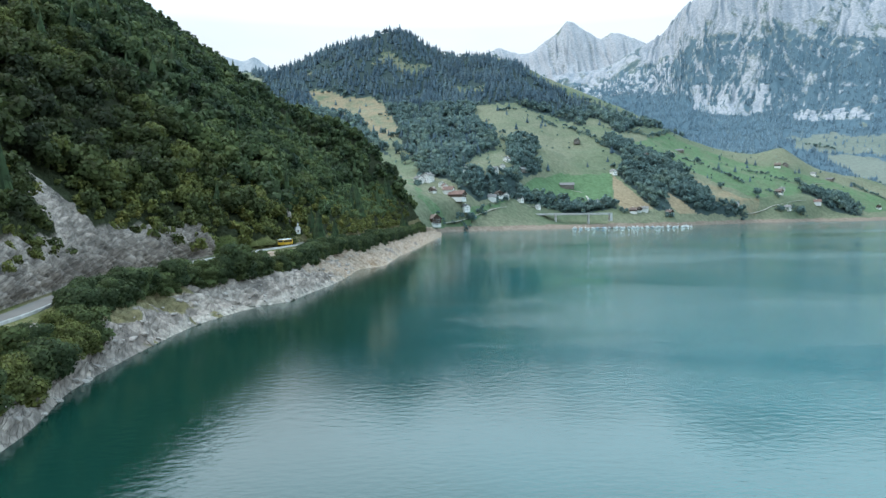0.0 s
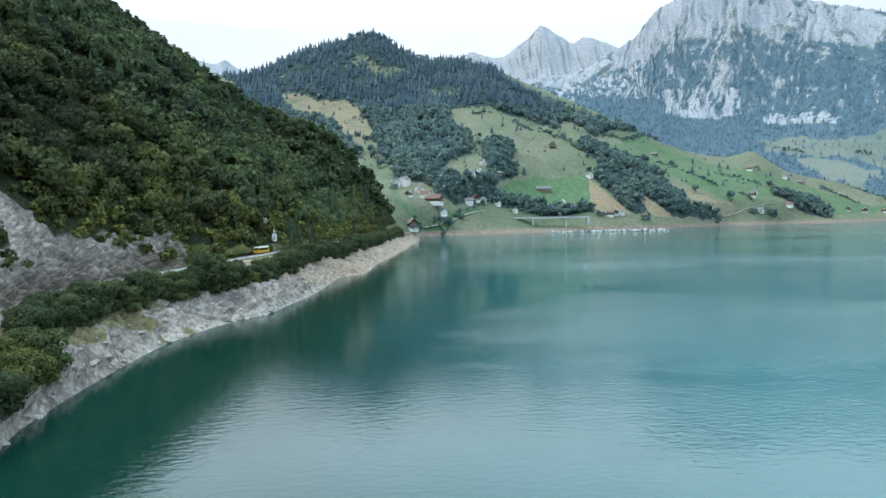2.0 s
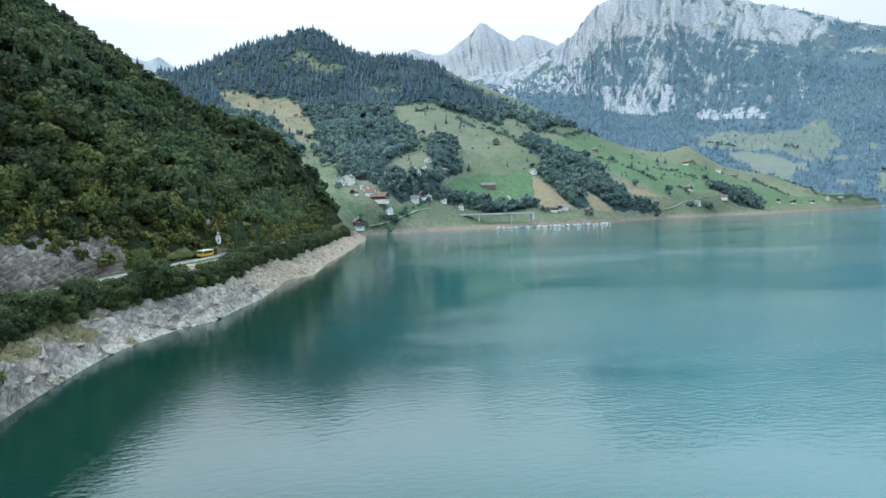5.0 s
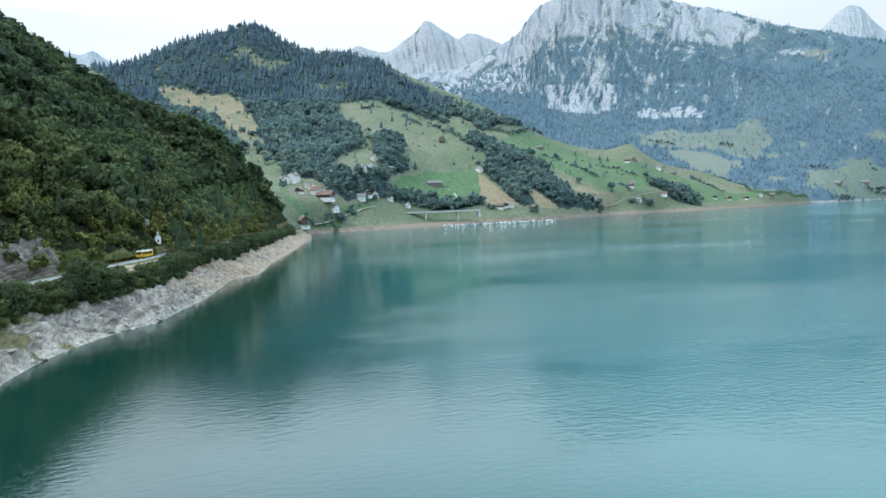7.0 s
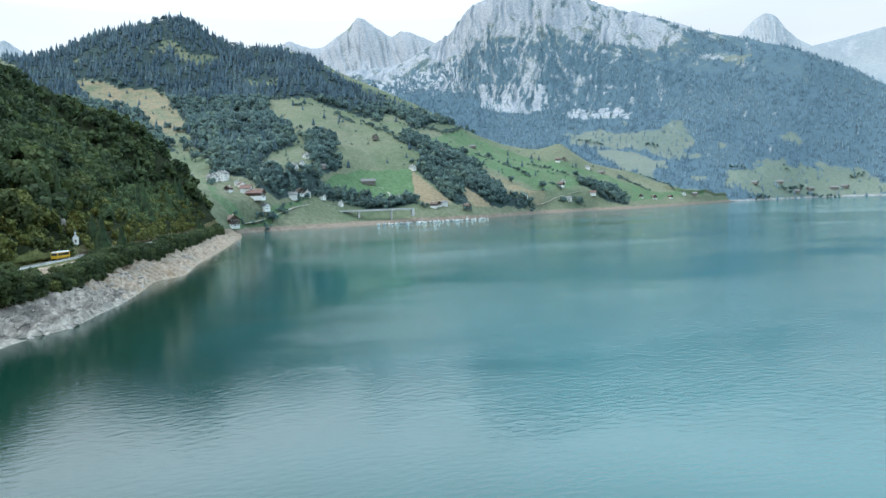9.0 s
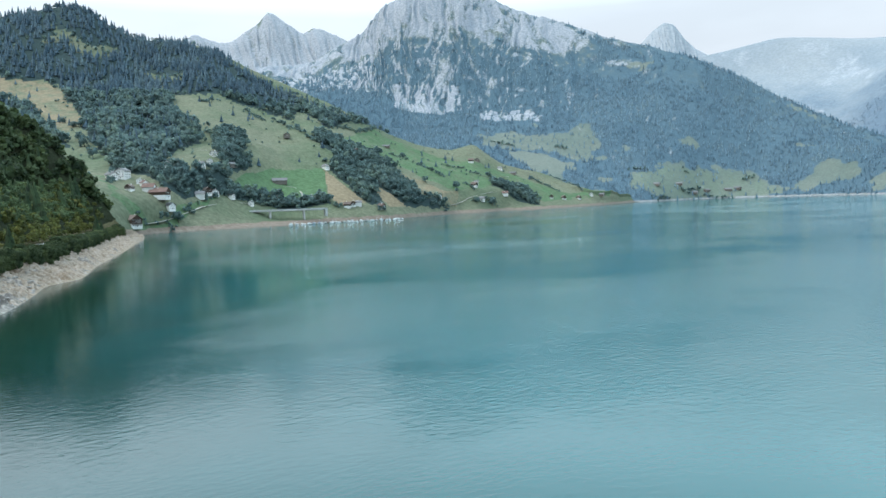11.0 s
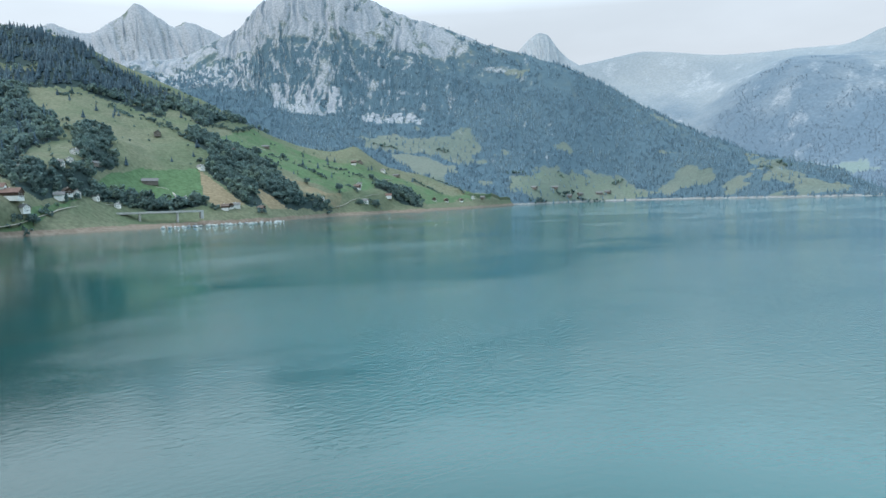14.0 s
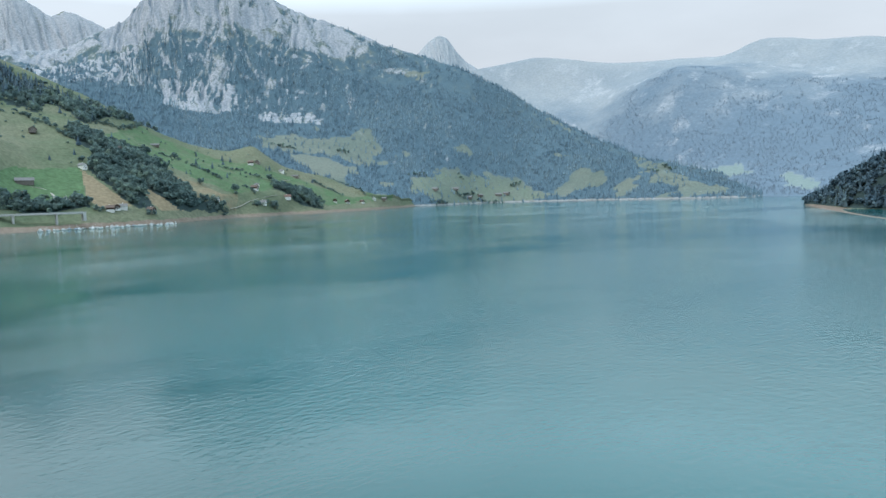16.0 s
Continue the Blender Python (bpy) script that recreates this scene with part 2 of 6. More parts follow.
def water_material():
    m = Mat("lake_water", 0.06, 0.5)
    m.b.inputs["IOR"].default_value = 1.42
    gusts = m.span(m.noise(0.0042, 5, (1.0, 1.5, 1), 0.5, radians(-38)), 0.3, 0.7, 0.27, 0.73)
    near_gusts = m.noise(0.03, 4, (1.0, 1.6, 1), 0.55, radians(-20))
    place = m.n.new("ShaderNodeSeparateXYZ")
    m.l.new(m.coords(), place.inputs[0])
    lee = m.span(place.outputs["X"], -42, 85, -0.24, 0.01)
    wind = m.math("ADD", m.math("ADD", m.math("MULTIPLY", gusts, 0.75), m.math("MULTIPLY", near_gusts, 0.25)), m.math("ADD", lee, m.span(place.outputs["X"], 350, 1100, 0.0, 0.24)))
    ripple = m.math("ADD", m.noise(0.55, 2, (1, 1.7, 1), 0.5, radians(-25)), m.math("MULTIPLY", m.noise(1.7, 3, (1, 1.5, 1), 0.6, radians(15)), 0.4))
    m.bump(m.math("MULTIPLY", ripple, m.math("ADD", m.span(wind, 0.3, 0.56, 0.18, 1.0), m.span(wind, 0.58, 0.8, 0.0, 2.2))), 1.0, 0.155)
    # Body colour darkens towards the wooded shore: the hill's shade painted in.
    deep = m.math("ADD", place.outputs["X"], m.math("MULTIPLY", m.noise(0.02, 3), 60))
    shaded_milk = m.mix(m.span(deep, -10, 95), (0.004, 0.03, 0.022), (0.005, 0.093, 0.098))
    return m.done(shaded_milk, m.span(wind, 0.42, 0.56, 0.0, 0.05))


WATER = water_material()


# ---- the slopes: contour lines from the water to behind the crest ----
def value_noise(x, y, seed=0):
    """Smooth noise in 0..1 on the plane, one unit a cell."""
    xi, yi = np.floor(x).astype(np.int64), np.floor(y).astype(np.int64)
    fx, fy = x - xi, y - yi
    fx, fy = fx * fx * (3 - 2 * fx), fy * fy * (3 - 2 * fy)

    def cell(a, b):
        n = (a * 374761393 + b * 668265263 + seed * 974634777) & 0x7FFFFFFF
        n = ((n ^ (n >> 13)) * 1274126177) & 0x7FFFFFFF
        return ((n ^ (n >> 16)) & 0xFFFFF) / 0xFFFFF

    low = cell(xi, yi) * (1 - fx) + cell(xi + 1, yi) * fx
    high = cell(xi, yi + 1) * (1 - fx) + cell(xi + 1, yi + 1) * fx
    return low * (1 - fy) + high * fy


def fbm(x, y, octaves=4, seed=0):
    """Fractal noise in about -1..1."""
    total, size = 0.0, 1.0
    for n in range(octaves):
        total = total + size * (value_noise(x * 2**n + 17.3 * n, y * 2**n - 9.1 * n, seed + n) * 2 - 1)
        size *= 0.5
    return total / 1.6


def spline(points, count):
    """Points along a smooth curve through the given ones (axis 0), evenly in its parameter."""
    p = np.asarray(points, float)
    p = np.concatenate([p[:1] * 2 - p[1:2], p, p[-1:] * 2 - p[-2:-1]])
    s = np.linspace(0, len(p) - 3 - 1e-9, count)
    i = s.astype(int)
    f = (s - i).reshape((-1,) + (1,) * (p.ndim - 1))
    a, b, c, d = p[i], p[i + 1], p[i + 2], p[i + 3]
    tight = 0.7
    m0, m1 = (c - a) * 0.5 * tight, (d - b) * 0.5 * tight
    return (2 * f**3 - 3 * f**2 + 1) * b + (f**3 - 2 * f**2 + f) * m0 + (-2 * f**3 + 3 * f**2) * c + (f**3 - f**2) * m1


def loft(rows, across, along):
    """A grid of points, along x across, through the contour lines in rows."""
    lines = np.stack([spline(r, across) for r in rows])
    return spline(lines, along)


MIDDLE_HILL_0 = [(-292, 815, 13), (-180, 816, 10), (-98, 800, 2), (-38, 775, 0), (20, 921, -8), (86, 954, -8), (182, 1000, -8), (292, 1078, -8), (394, 1114, -8), (586, 1271, -8), (656, 1294, -8), (765, 1365, -8), (865, 1372, -8), (1131, 1531, -8), (1525, 1820, -8)]
MIDDLE_HILL_1 = [(-297, 828, 21), (-183, 830, 18), (-100, 814, 10), (-39, 789, 8), (20, 935, 0), (88, 968, 0), (185, 1014, 0), (296, 1092, 0), (399, 1127, 0), (592, 1284, 0), (662, 1306, 0), (772, 1377, 0), (872, 1384, 0), (1139, 1542, 0), (1534, 1831, 0)]
MIDDLE_HILL_2 = [(-310, 866, 34), (-189, 859, 29), (-103, 844, 21), (-40, 819, 21), (20, 950, 10), (97, 1000, 12), (206, 1093, 11), (304, 1120, 16), (406, 1148, 13), (601, 1304, 10), (672, 1326, 9), (783, 1396, 8), (893, 1416, 9), (1152, 1559, 6), (1548, 1847, 4)]
MIDDLE_HILL_3 = [(-387, 1083, 71), (-236, 1074, 64), (-123, 1013, 66), (-46, 949, 64), (20.5, 978, 48), (112, 1094, 57), (228, 1209, 64), (330, 1216, 67), (436, 1235, 56), (619, 1344, 48), (705, 1392, 51), (806, 1440, 48), (942, 1491, 29), (1165, 1577, 15), (1562, 1864, 5)]
MIDDLE_HILL_4 = [(-486, 1366, 137), (-288, 1319, 126), (-156, 1291, 123), (-60, 1249, 119), (24, 1120, 95), (121, 1174, 107), (260, 1376, 140), (379, 1400, 141), (493, 1396, 105), (669, 1453, 80), (767, 1517, 88), (879, 1571, 79), (996, 1575, 52), (1179, 1594, 24), (1577, 1881, 7)]
MIDDLE_HILL_5 = [(-635, 1791, 272), (-382, 1759, 279), (-220, 1837, 319), (-86, 1848, 334), (41, 1850, 326), (170, 1641, 265), (334, 1769, 275), (444, 1641, 216), (572, 1622, 163), (752, 1635, 120), (848, 1678, 135), (928, 1658, 103), (1051, 1659, 73), (1192, 1612, 32), (1591, 1897, 9)]
MIDDLE_HILL_6 = [(-765, 2169, 443), (-474, 2199, 483), (-261, 2205, 563), (-101, 2228, 596), (50, 2199, 518), (219, 2109, 483), (375, 1985, 382), (509, 1882, 302), (649, 1839, 217), (827, 1799, 161), (902, 1785, 177), (976, 1746, 124), (1106, 1743, 92), (1209, 1634, 39), (1605, 1914, 11)]
MIDDLE_HILL_7 = [(-848, 2405, 323), (-527, 2443, 363), (-290, 2453, 443), (-112, 2478, 476), (56, 2449, 398), (245, 2358, 363), (421, 2231, 262), (574, 2123, 182), (732, 2075, 97), (931, 2026, 41), (1015, 2008, 57), (1098, 1964, 4), (1240, 1954, -28), (1358, 1835, -81), (1766, 2106, -109)]
MIDDLE_HILL = [MIDDLE_HILL_0, MIDDLE_HILL_1, MIDDLE_HILL_2, MIDDLE_HILL_3, MIDDLE_HILL_4, MIDDLE_HILL_5, MIDDLE_HILL_6, MIDDLE_HILL_7]
ROCK_MOUNTAIN_0 = [(427, 2569, 290), (612, 2531, 270), (750, 2388, 220), (816, 2345, 197), (896, 2283, 174), (1017, 2175, 128), (1188, 2086, 103), (1338, 1930, 47), (1515, 1793, -2), (1860, 1882, -5), (2068, 1804, -6), (2149, 1556, -8), (2081, 1258, -8), (2096, 1048, -8), (2103, 910, -9)]
ROCK_MOUNTAIN_1 = [(429, 2583, 298), (615, 2545, 278), (754, 2401, 228), (821, 2358, 205), (901, 2296, 182), (1023, 2188, 136), (1195, 2098, 111), (1346, 1942, 55), (1524, 1804, 6), (1870, 1892, 3), (2079, 1813, 2), (2160, 1564, 0), (2093, 1265, 0), (2109, 1054, 0), (2116, 916, -1)]
ROCK_MOUNTAIN_2 = [(500, 2977, 430), (690, 2835, 386), (881, 2781, 374), (959, 2733, 348), (1054, 2666, 320), (1177, 2503, 262), (1348, 2356, 230), (1492, 2145, 152), (1655, 1955, 99), (1976, 1998, 109), (2193, 1911, 81), (2258, 1634, 58), (2179, 1316, 38), (2172, 1084, 19), (2162, 936, 0)]
ROCK_MOUNTAIN_3 = [(554, 3272, 532), (766, 3125, 509), (978, 3065, 522), (1065, 3014, 501), (1170, 2942, 476), (1332, 2816, 441), (1528, 2656, 403), (1726, 2470, 351), (1918, 2257, 297), (2155, 2173, 294), (2345, 2041, 214), (2355, 1704, 145), (2264, 1368, 76), (2244, 1119, 38), (2208, 955, 3)]
ROCK_MOUNTAIN_4 = [(609, 3567, 646), (842, 3416, 634), (1061, 3301, 708), (1155, 3237, 757), (1274, 3170, 792), (1471, 3082, 777), (1711, 2955, 716), (1991, 2834, 646), (2214, 2595, 565), (2369, 2383, 488), (2535, 2203, 369), (2518, 1820, 232), (2385, 1439, 108), (2307, 1150, 54), (2255, 974, 4)]
ROCK_MOUNTAIN_5 = [(647, 3763, 751), (907, 3657, 769), (1129, 3489, 898), (1232, 3422, 1029), (1359, 3351, 1092), (1590, 3303, 1129), (1869, 3210, 1019), (2168, 3076, 903), (2445, 2859, 784), (2547, 2559, 655), (2687, 2333, 488), (2640, 1907, 287), (2488, 1501, 134), (2379, 1185, 68), (2301, 994, 6)]
ROCK_MOUNTAIN_6 = [(698, 4059, 501), (979, 3948, 519), (1221, 3774, 648), (1334, 3704, 779), (1472, 3629, 842), (1720, 3573, 879), (2020, 3469, 769), (2341, 3321, 653), (2640, 3087, 534), (2759, 2772, 405), (2914, 2530, 238), (2883, 2083, 37), (2745, 1656, -116), (2648, 1319, -182), (2576, 1113, -244)]
ROCK_MOUNTAIN = [ROCK_MOUNTAIN_0, ROCK_MOUNTAIN_1, ROCK_MOUNTAIN_2, ROCK_MOUNTAIN_3, ROCK_MOUNTAIN_4, ROCK_MOUNTAIN_5, ROCK_MOUNTAIN_6]
FAR_RANGE_0 = [(2431, 2793, 170), (2576, 2516, 157), (2595, 2195, 87), (2596, 1868, 49), (2533, 1600, 18), (2524, 1417, 2), (2419, 1184, -9), (2288, 988, -10), (2157, 771, -10), (2143, 651, -10), (2131, 492, -10), (2167, 275, -9)]
FAR_RANGE_1 = [(2440, 2804, 178), (2586, 2526, 165), (2606, 2204, 95), (2607, 1876, 57), (2545, 1607, 26), (2536, 1424, 10), (2432, 1190, -1), (2301, 994, -2), (2170, 776, -2), (2156, 655, -2), (2145, 495, -2), (2181, 277, -1)]
FAR_RANGE_2 = [(2609, 2988, 348), (2805, 2732, 334), (2838, 2394, 249), (2853, 2048, 199), (2801, 1764, 155), (2800, 1568, 144), (2793, 1362, 133), (2761, 1188, 123), (2642, 940, 88), (2635, 796, 100), (2633, 604, 107), (2677, 337, 108)]
FAR_RANGE_3 = [(2745, 3135, 514), (2951, 2868, 514), (3071, 2584, 458), (3140, 2248, 412), (3270, 2052, 548), (3370, 1880, 641), (3469, 1686, 616), (3544, 1519, 570), (3586, 1271, 517), (3594, 1081, 486), (3608, 824, 452), (3471, 436, 408)]
FAR_RANGE_4 = [(2880, 3282, 659), (3134, 3038, 682), (3342, 2805, 668), (3508, 2506, 642), (3653, 2288, 707), (3764, 2096, 751), (3875, 1880, 732), (3959, 1694, 720), (3964, 1403, 665), (3978, 1195, 642), (3999, 912, 604), (3868, 486, 545)]
FAR_RANGE_5 = [(3015, 3430, 796), (3281, 3174, 849), (3537, 2962, 907), (3755, 2677, 863), (3908, 2445, 839), (4027, 2241, 836), (4146, 2009, 841), (4235, 1811, 907), (4294, 1519, 861), (4313, 1295, 843), (4291, 979, 755), (4166, 524, 685)]
FAR_RANGE_6 = [(3114, 3543, 736), (3389, 3278, 789), (3652, 3058, 847), (3877, 2764, 803), (4035, 2525, 779), (4158, 2314, 776), (4281, 2074, 781), (4373, 1870, 847), (4435, 1569, 801), (4457, 1338, 783), (4437, 1012, 695), (4315, 543, 625)]
FAR_RANGE = [FAR_RANGE_0, FAR_RANGE_1, FAR_RANGE_2, FAR_RANGE_3, FAR_RANGE_4, FAR_RANGE_5, FAR_RANGE_6]
PYRAMID_0 = [(2670, 3304, 601), (2734, 3250, 620), (2785, 3207, 689), (2822, 3174, 732), (2854, 3146, 746), (2886, 3115, 723), (2928, 3076, 643), (2973, 3031, 580), (3040, 2964, 521), (3126, 2873, 467)]
PYRAMID_1 = [(2679, 3315, 609), (2743, 3261, 628), (2794, 3218, 697), (2831, 3184, 740), (2863, 3156, 754), (2896, 3125, 731), (2938, 3086, 651), (2983, 3041, 588), (3050, 2974, 529), (3136, 2882, 475)]
PYRAMID_2 = [(2807, 3468, 776), (2874, 3412, 795), (2927, 3367, 867), (2967, 3332, 911), (3000, 3302, 925), (3034, 3270, 901), (3078, 3229, 817), (3125, 3182, 751), (3195, 3112, 689), (3285, 3016, 631)]
PYRAMID_3 = [(2935, 3622, 937), (3005, 3563, 956), (3061, 3516, 1030), (3102, 3479, 1076), (3136, 3448, 1090), (3172, 3415, 1065), (3217, 3372, 978), (3267, 3323, 908), (3340, 3250, 842), (3433, 3150, 781)]
PYRAMID_4 = [(3011, 3715, 787), (3082, 3655, 806), (3140, 3607, 880), (3182, 3569, 926), (3217, 3537, 940), (3254, 3503, 915), (3300, 3459, 828), (3351, 3409, 758), (3426, 3334, 692), (3521, 3231, 631)]
PYRAMID = [PYRAMID_0, PYRAMID_1, PYRAMID_2, PYRAMID_3, PYRAMID_4]
WHITE_PEAKS_0 = [(252, 3778, 584), (344, 3770, 582), (419, 3763, 580), (510, 3751, 578), (585, 3740, 575), (659, 3728, 573), (717, 3717, 571), (790, 3702, 568), (876, 3683, 564), (946, 3665, 561), (1016, 3648, 558), (1099, 3624, 554), (1179, 3598, 549), (1258, 3571, 544)]
WHITE_PEAKS_1 = [(253, 3792, 592), (345, 3784, 590), (421, 3777, 588), (512, 3765, 586), (587, 3754, 583), (661, 3742, 581), (720, 3731, 579), (793, 3716, 576), (879, 3697, 572), (950, 3679, 569), (1020, 3661, 566), (1103, 3637, 562), (1183, 3611, 557), (1263, 3584, 552)]
WHITE_PEAKS_2 = [(273, 4071, 787), (371, 4063, 808), (453, 4055, 795), (550, 4043, 789), (630, 4031, 819), (710, 4018, 840), (773, 4006, 866), (851, 3990, 845), (944, 3969, 814), (1019, 3951, 821), (1094, 3930, 814), (1183, 3905, 792), (1270, 3877, 755), (1355, 3849, 728)]
WHITE_PEAKS_3 = [(288, 4290, 961), (392, 4282, 1014), (478, 4273, 987), (580, 4261, 977), (665, 4248, 1048), (748, 4234, 1101), (815, 4222, 1165), (897, 4205, 1120), (994, 4184, 1053), (1074, 4164, 1074), (1152, 4143, 1062), (1245, 4116, 1018), (1337, 4087, 939), (1427, 4056, 883)]
WHITE_PEAKS_4 = [(301, 4490, 711), (410, 4481, 764), (500, 4472, 737), (607, 4459, 727), (696, 4446, 798), (783, 4431, 851), (853, 4418, 915), (939, 4401, 870), (1040, 4379, 803), (1124, 4358, 824), (1206, 4336, 812), (1303, 4307, 768), (1399, 4277, 689), (1493, 4245, 633)]
WHITE_PEAKS = [WHITE_PEAKS_0, WHITE_PEAKS_1, WHITE_PEAKS_2, WHITE_PEAKS_3, WHITE_PEAKS_4]
FAR_PEAK_0 = [(-1495, 4230, 733), (-1404, 4261, 737), (-1325, 4286, 741), (-1262, 4305, 744), (-1181, 4327, 747), (-1116, 4345, 749), (-1050, 4361, 751), (-983, 4377, 753), (-881, 4398, 756)]
FAR_PEAK_1 = [(-1500, 4243, 741), (-1408, 4274, 745), (-1329, 4299, 749), (-1266, 4318, 752), (-1185, 4341, 755), (-1119, 4359, 757), (-1053, 4375, 759), (-986, 4391, 761), (-884, 4412, 764)]
FAR_PEAK_2 = [(-1579, 4480, 942), (-1480, 4513, 994), (-1397, 4540, 1046), (-1330, 4560, 1036), (-1245, 4584, 1018), (-1176, 4602, 1044), (-1107, 4619, 999), (-1037, 4635, 961), (-931, 4658, 898)]
FAR_PEAK_3 = [(-1606, 4555, 882), (-1505, 4589, 934), (-1421, 4616, 986), (-1352, 4637, 976), (-1266, 4661, 958), (-1196, 4680, 984), (-1126, 4697, 939), (-1054, 4713, 901), (-947, 4736, 838)]
FAR_PEAK = [FAR_PEAK_0, FAR_PEAK_1, FAR_PEAK_2, FAR_PEAK_3]
HEADLAND_0 = [(1120, 435, -8), (1021, 390, -8), (848, 305, -8), (743, 253, -8), (631, 195, -8), (500, 122, -8), (400, 53, -8)]
HEADLAND_1 = [(1133, 440, 0), (1034, 395, 0), (861, 310, 0), (756, 258, 0), (644, 199, 0), (514, 125, 0), (414, 55, 0)]
HEADLAND_2 = [(1154, 448, 0), (1055, 402, 3), (965, 344, 2), (933, 311, 0), (894, 266, -1), (781, 176, -4), (694, 74, -7)]
HEADLAND_3 = [(1175, 455, 1), (1076, 410, 5), (998, 355, 16), (971, 323, 23), (952, 282, 40), (860, 192, 47), (793, 83, 50)]
HEADLAND_4 = [(1195, 463, 1), (1096, 417, 8), (1022, 363, 25), (1009, 335, 40), (1000, 295, 59), (938, 208, 92), (893, 92, 115)]
HEADLAND_5 = [(1270, 492, -19), (1171, 445, -12), (1097, 390, 5), (1085, 360, 20), (1077, 318, 39), (1016, 225, 72), (973, 100, 95)]
HEADLAND = [HEADLAND_0, HEADLAND_1, HEADLAND_2, HEADLAND_3, HEADLAND_4, HEADLAND_5]
NEAR_HILL_0 = [(-32.0, -250.0, -6.0), (-36.0, -60.0, -6.0), (-38.0, 40.0, -6.0), (-42.3, 85.0, -6.0), (-48.0, 108.0, -6.0), (-49.8, 130.0, -6.0), (-50.5, 152.0, -6.0), (-50.0, 175.0, -6.0), (-44.6, 200.0, -6.0), (-36.5, 218.0, -6.0), (-33.6, 240.0, -6.0), (-30.0, 265.0, -6.0), (-28.0, 300.0, -6.0), (-26.8, 334.0, -6.0), (-16.0, 360.0, -6.0), (-12.7, 428.0, -6.0), (-5.5, 500.0, -6.0), (1.2, 575.0, -6.0), (8.5, 672.0, -6.0), (15.5, 750.0, -6.0), (18.5, 815.0, -6.0)]
NEAR_HILL_1 = [(-42.0, -250.0, 0.0), (-46.0, -60.0, 0.0), (-48.0, 40.0, 0.0), (-52.3, 85.0, 0.0), (-58.0, 108.0, 0.0), (-59.8, 130.0, 0.0), (-60.5, 152.0, 0.0), (-60.0, 175.0, 0.0), (-54.6, 200.0, 0.0), (-46.5, 218.0, 0.0), (-43.6, 240.0, 0.0), (-40.0, 265.0, 0.0), (-38.0, 300.0, 0.0), (-36.8, 334.0, 0.0), (-26.0, 360.0, 0.0), (-22.7, 428.0, 0.0), (-15.5, 500.0, 0.0), (-8.8, 575.0, 0.0), (-1.5, 672.0, 0.0), (5.5, 750.0, 0.0), (8.5, 815.0, 0.0)]
NEAR_HILL_2 = [(-51.0, -250.0, 6.0), (-53.6, -60.0, 6.0), (-55.0, 40.0, 6.0), (-60.0, 85.0, 6.0), (-64.0, 108.0, 6.0), (-67.5, 130.0, 6.0), (-71.5, 152.0, 6.0), (-73.0, 175.0, 6.0), (-70.0, 200.0, 6.0), (-62.0, 218.0, 6.0), (-53.5, 240.0, 6.0), (-51.2, 265.0, 6.0), (-50.0, 300.0, 6.0), (-47.5, 334.0, 6.0), (-41.0, 360.0, 6.0), (-34.5, 428.0, 6.0), (-28.5, 500.0, 6.0), (-24.0, 575.0, 6.0), (-16.5, 672.0, 6.0), (-6.0, 750.0, 5.2), (0.0, 815.0, 5.2)]
NEAR_HILL_3 = [(-63.8, -250.0, 9.0), (-65.0, -60.0, 9.0), (-65.7, 40.0, 9.0), (-69.6, 85.0, 9.0), (-72.6, 108.0, 9.0), (-75.7, 130.0, 9.0), (-79.5, 152.0, 9.6), (-82.3, 175.0, 10.2), (-83.5, 200.0, 10.7), (-81.8, 218.0, 11.0), (-78.5, 240.0, 11.4), (-71.5, 265.0, 12.2), (-61.9, 300.0, 13.0), (-56.3, 334.0, 13.0), (-52.9, 360.0, 13.0), (-44.1, 428.0, 13.0), (-39.5, 500.0, 12.7), (-35.3, 575.0, 12.3), (-28.0, 670.0, 12.0), (-9, 746, 11), (-7, 800, 9)]
NEAR_HILL_4 = [(-72.0, -250.0, 9.0), (-73.2, -60.0, 9.0), (-73.9, 40.0, 9.0), (-77.8, 85.0, 9.0), (-80.8, 108.0, 9.0), (-83.9, 130.0, 9.0), (-87.7, 152.0, 9.6), (-90.5, 175.0, 10.2), (-91.8, 200.0, 10.7), (-90.0, 218.0, 11.0), (-86.8, 240.0, 11.4), (-79.7, 265.0, 12.2), (-70.1, 300.0, 13.0), (-64.5, 334.0, 13.0), (-61.1, 360.0, 13.0), (-52.3, 428.0, 13.0), (-47.6, 500.0, 12.7), (-43.5, 575.0, 12.3), (-35.9, 669.7, 12.0), (-14, 746, 11.5), (-13, 800, 9)]
NEAR_HILL_5 = [(-73.0, -250.0, 9.5), (-74.2, -60.0, 9.5), (-74.9, 40.0, 9.5), (-78.8, 85.0, 9.5), (-81.8, 108.0, 9.5), (-84.9, 130.0, 9.5), (-88.7, 152.0, 10.1), (-91.5, 175.0, 10.7), (-92.8, 200.0, 11.1), (-91.0, 218.0, 11.5), (-87.8, 240.0, 11.9), (-80.7, 265.0, 12.7), (-71.1, 300.0, 13.5), (-65.5, 334.0, 13.5), (-62.1, 360.0, 13.5), (-53.3, 428.0, 13.5), (-48.6, 500.0, 13.2), (-44.5, 575.0, 12.8), (-37.0, 669.5, 12.5), (-16, 746, 12), (-16, 800, 9.5)]
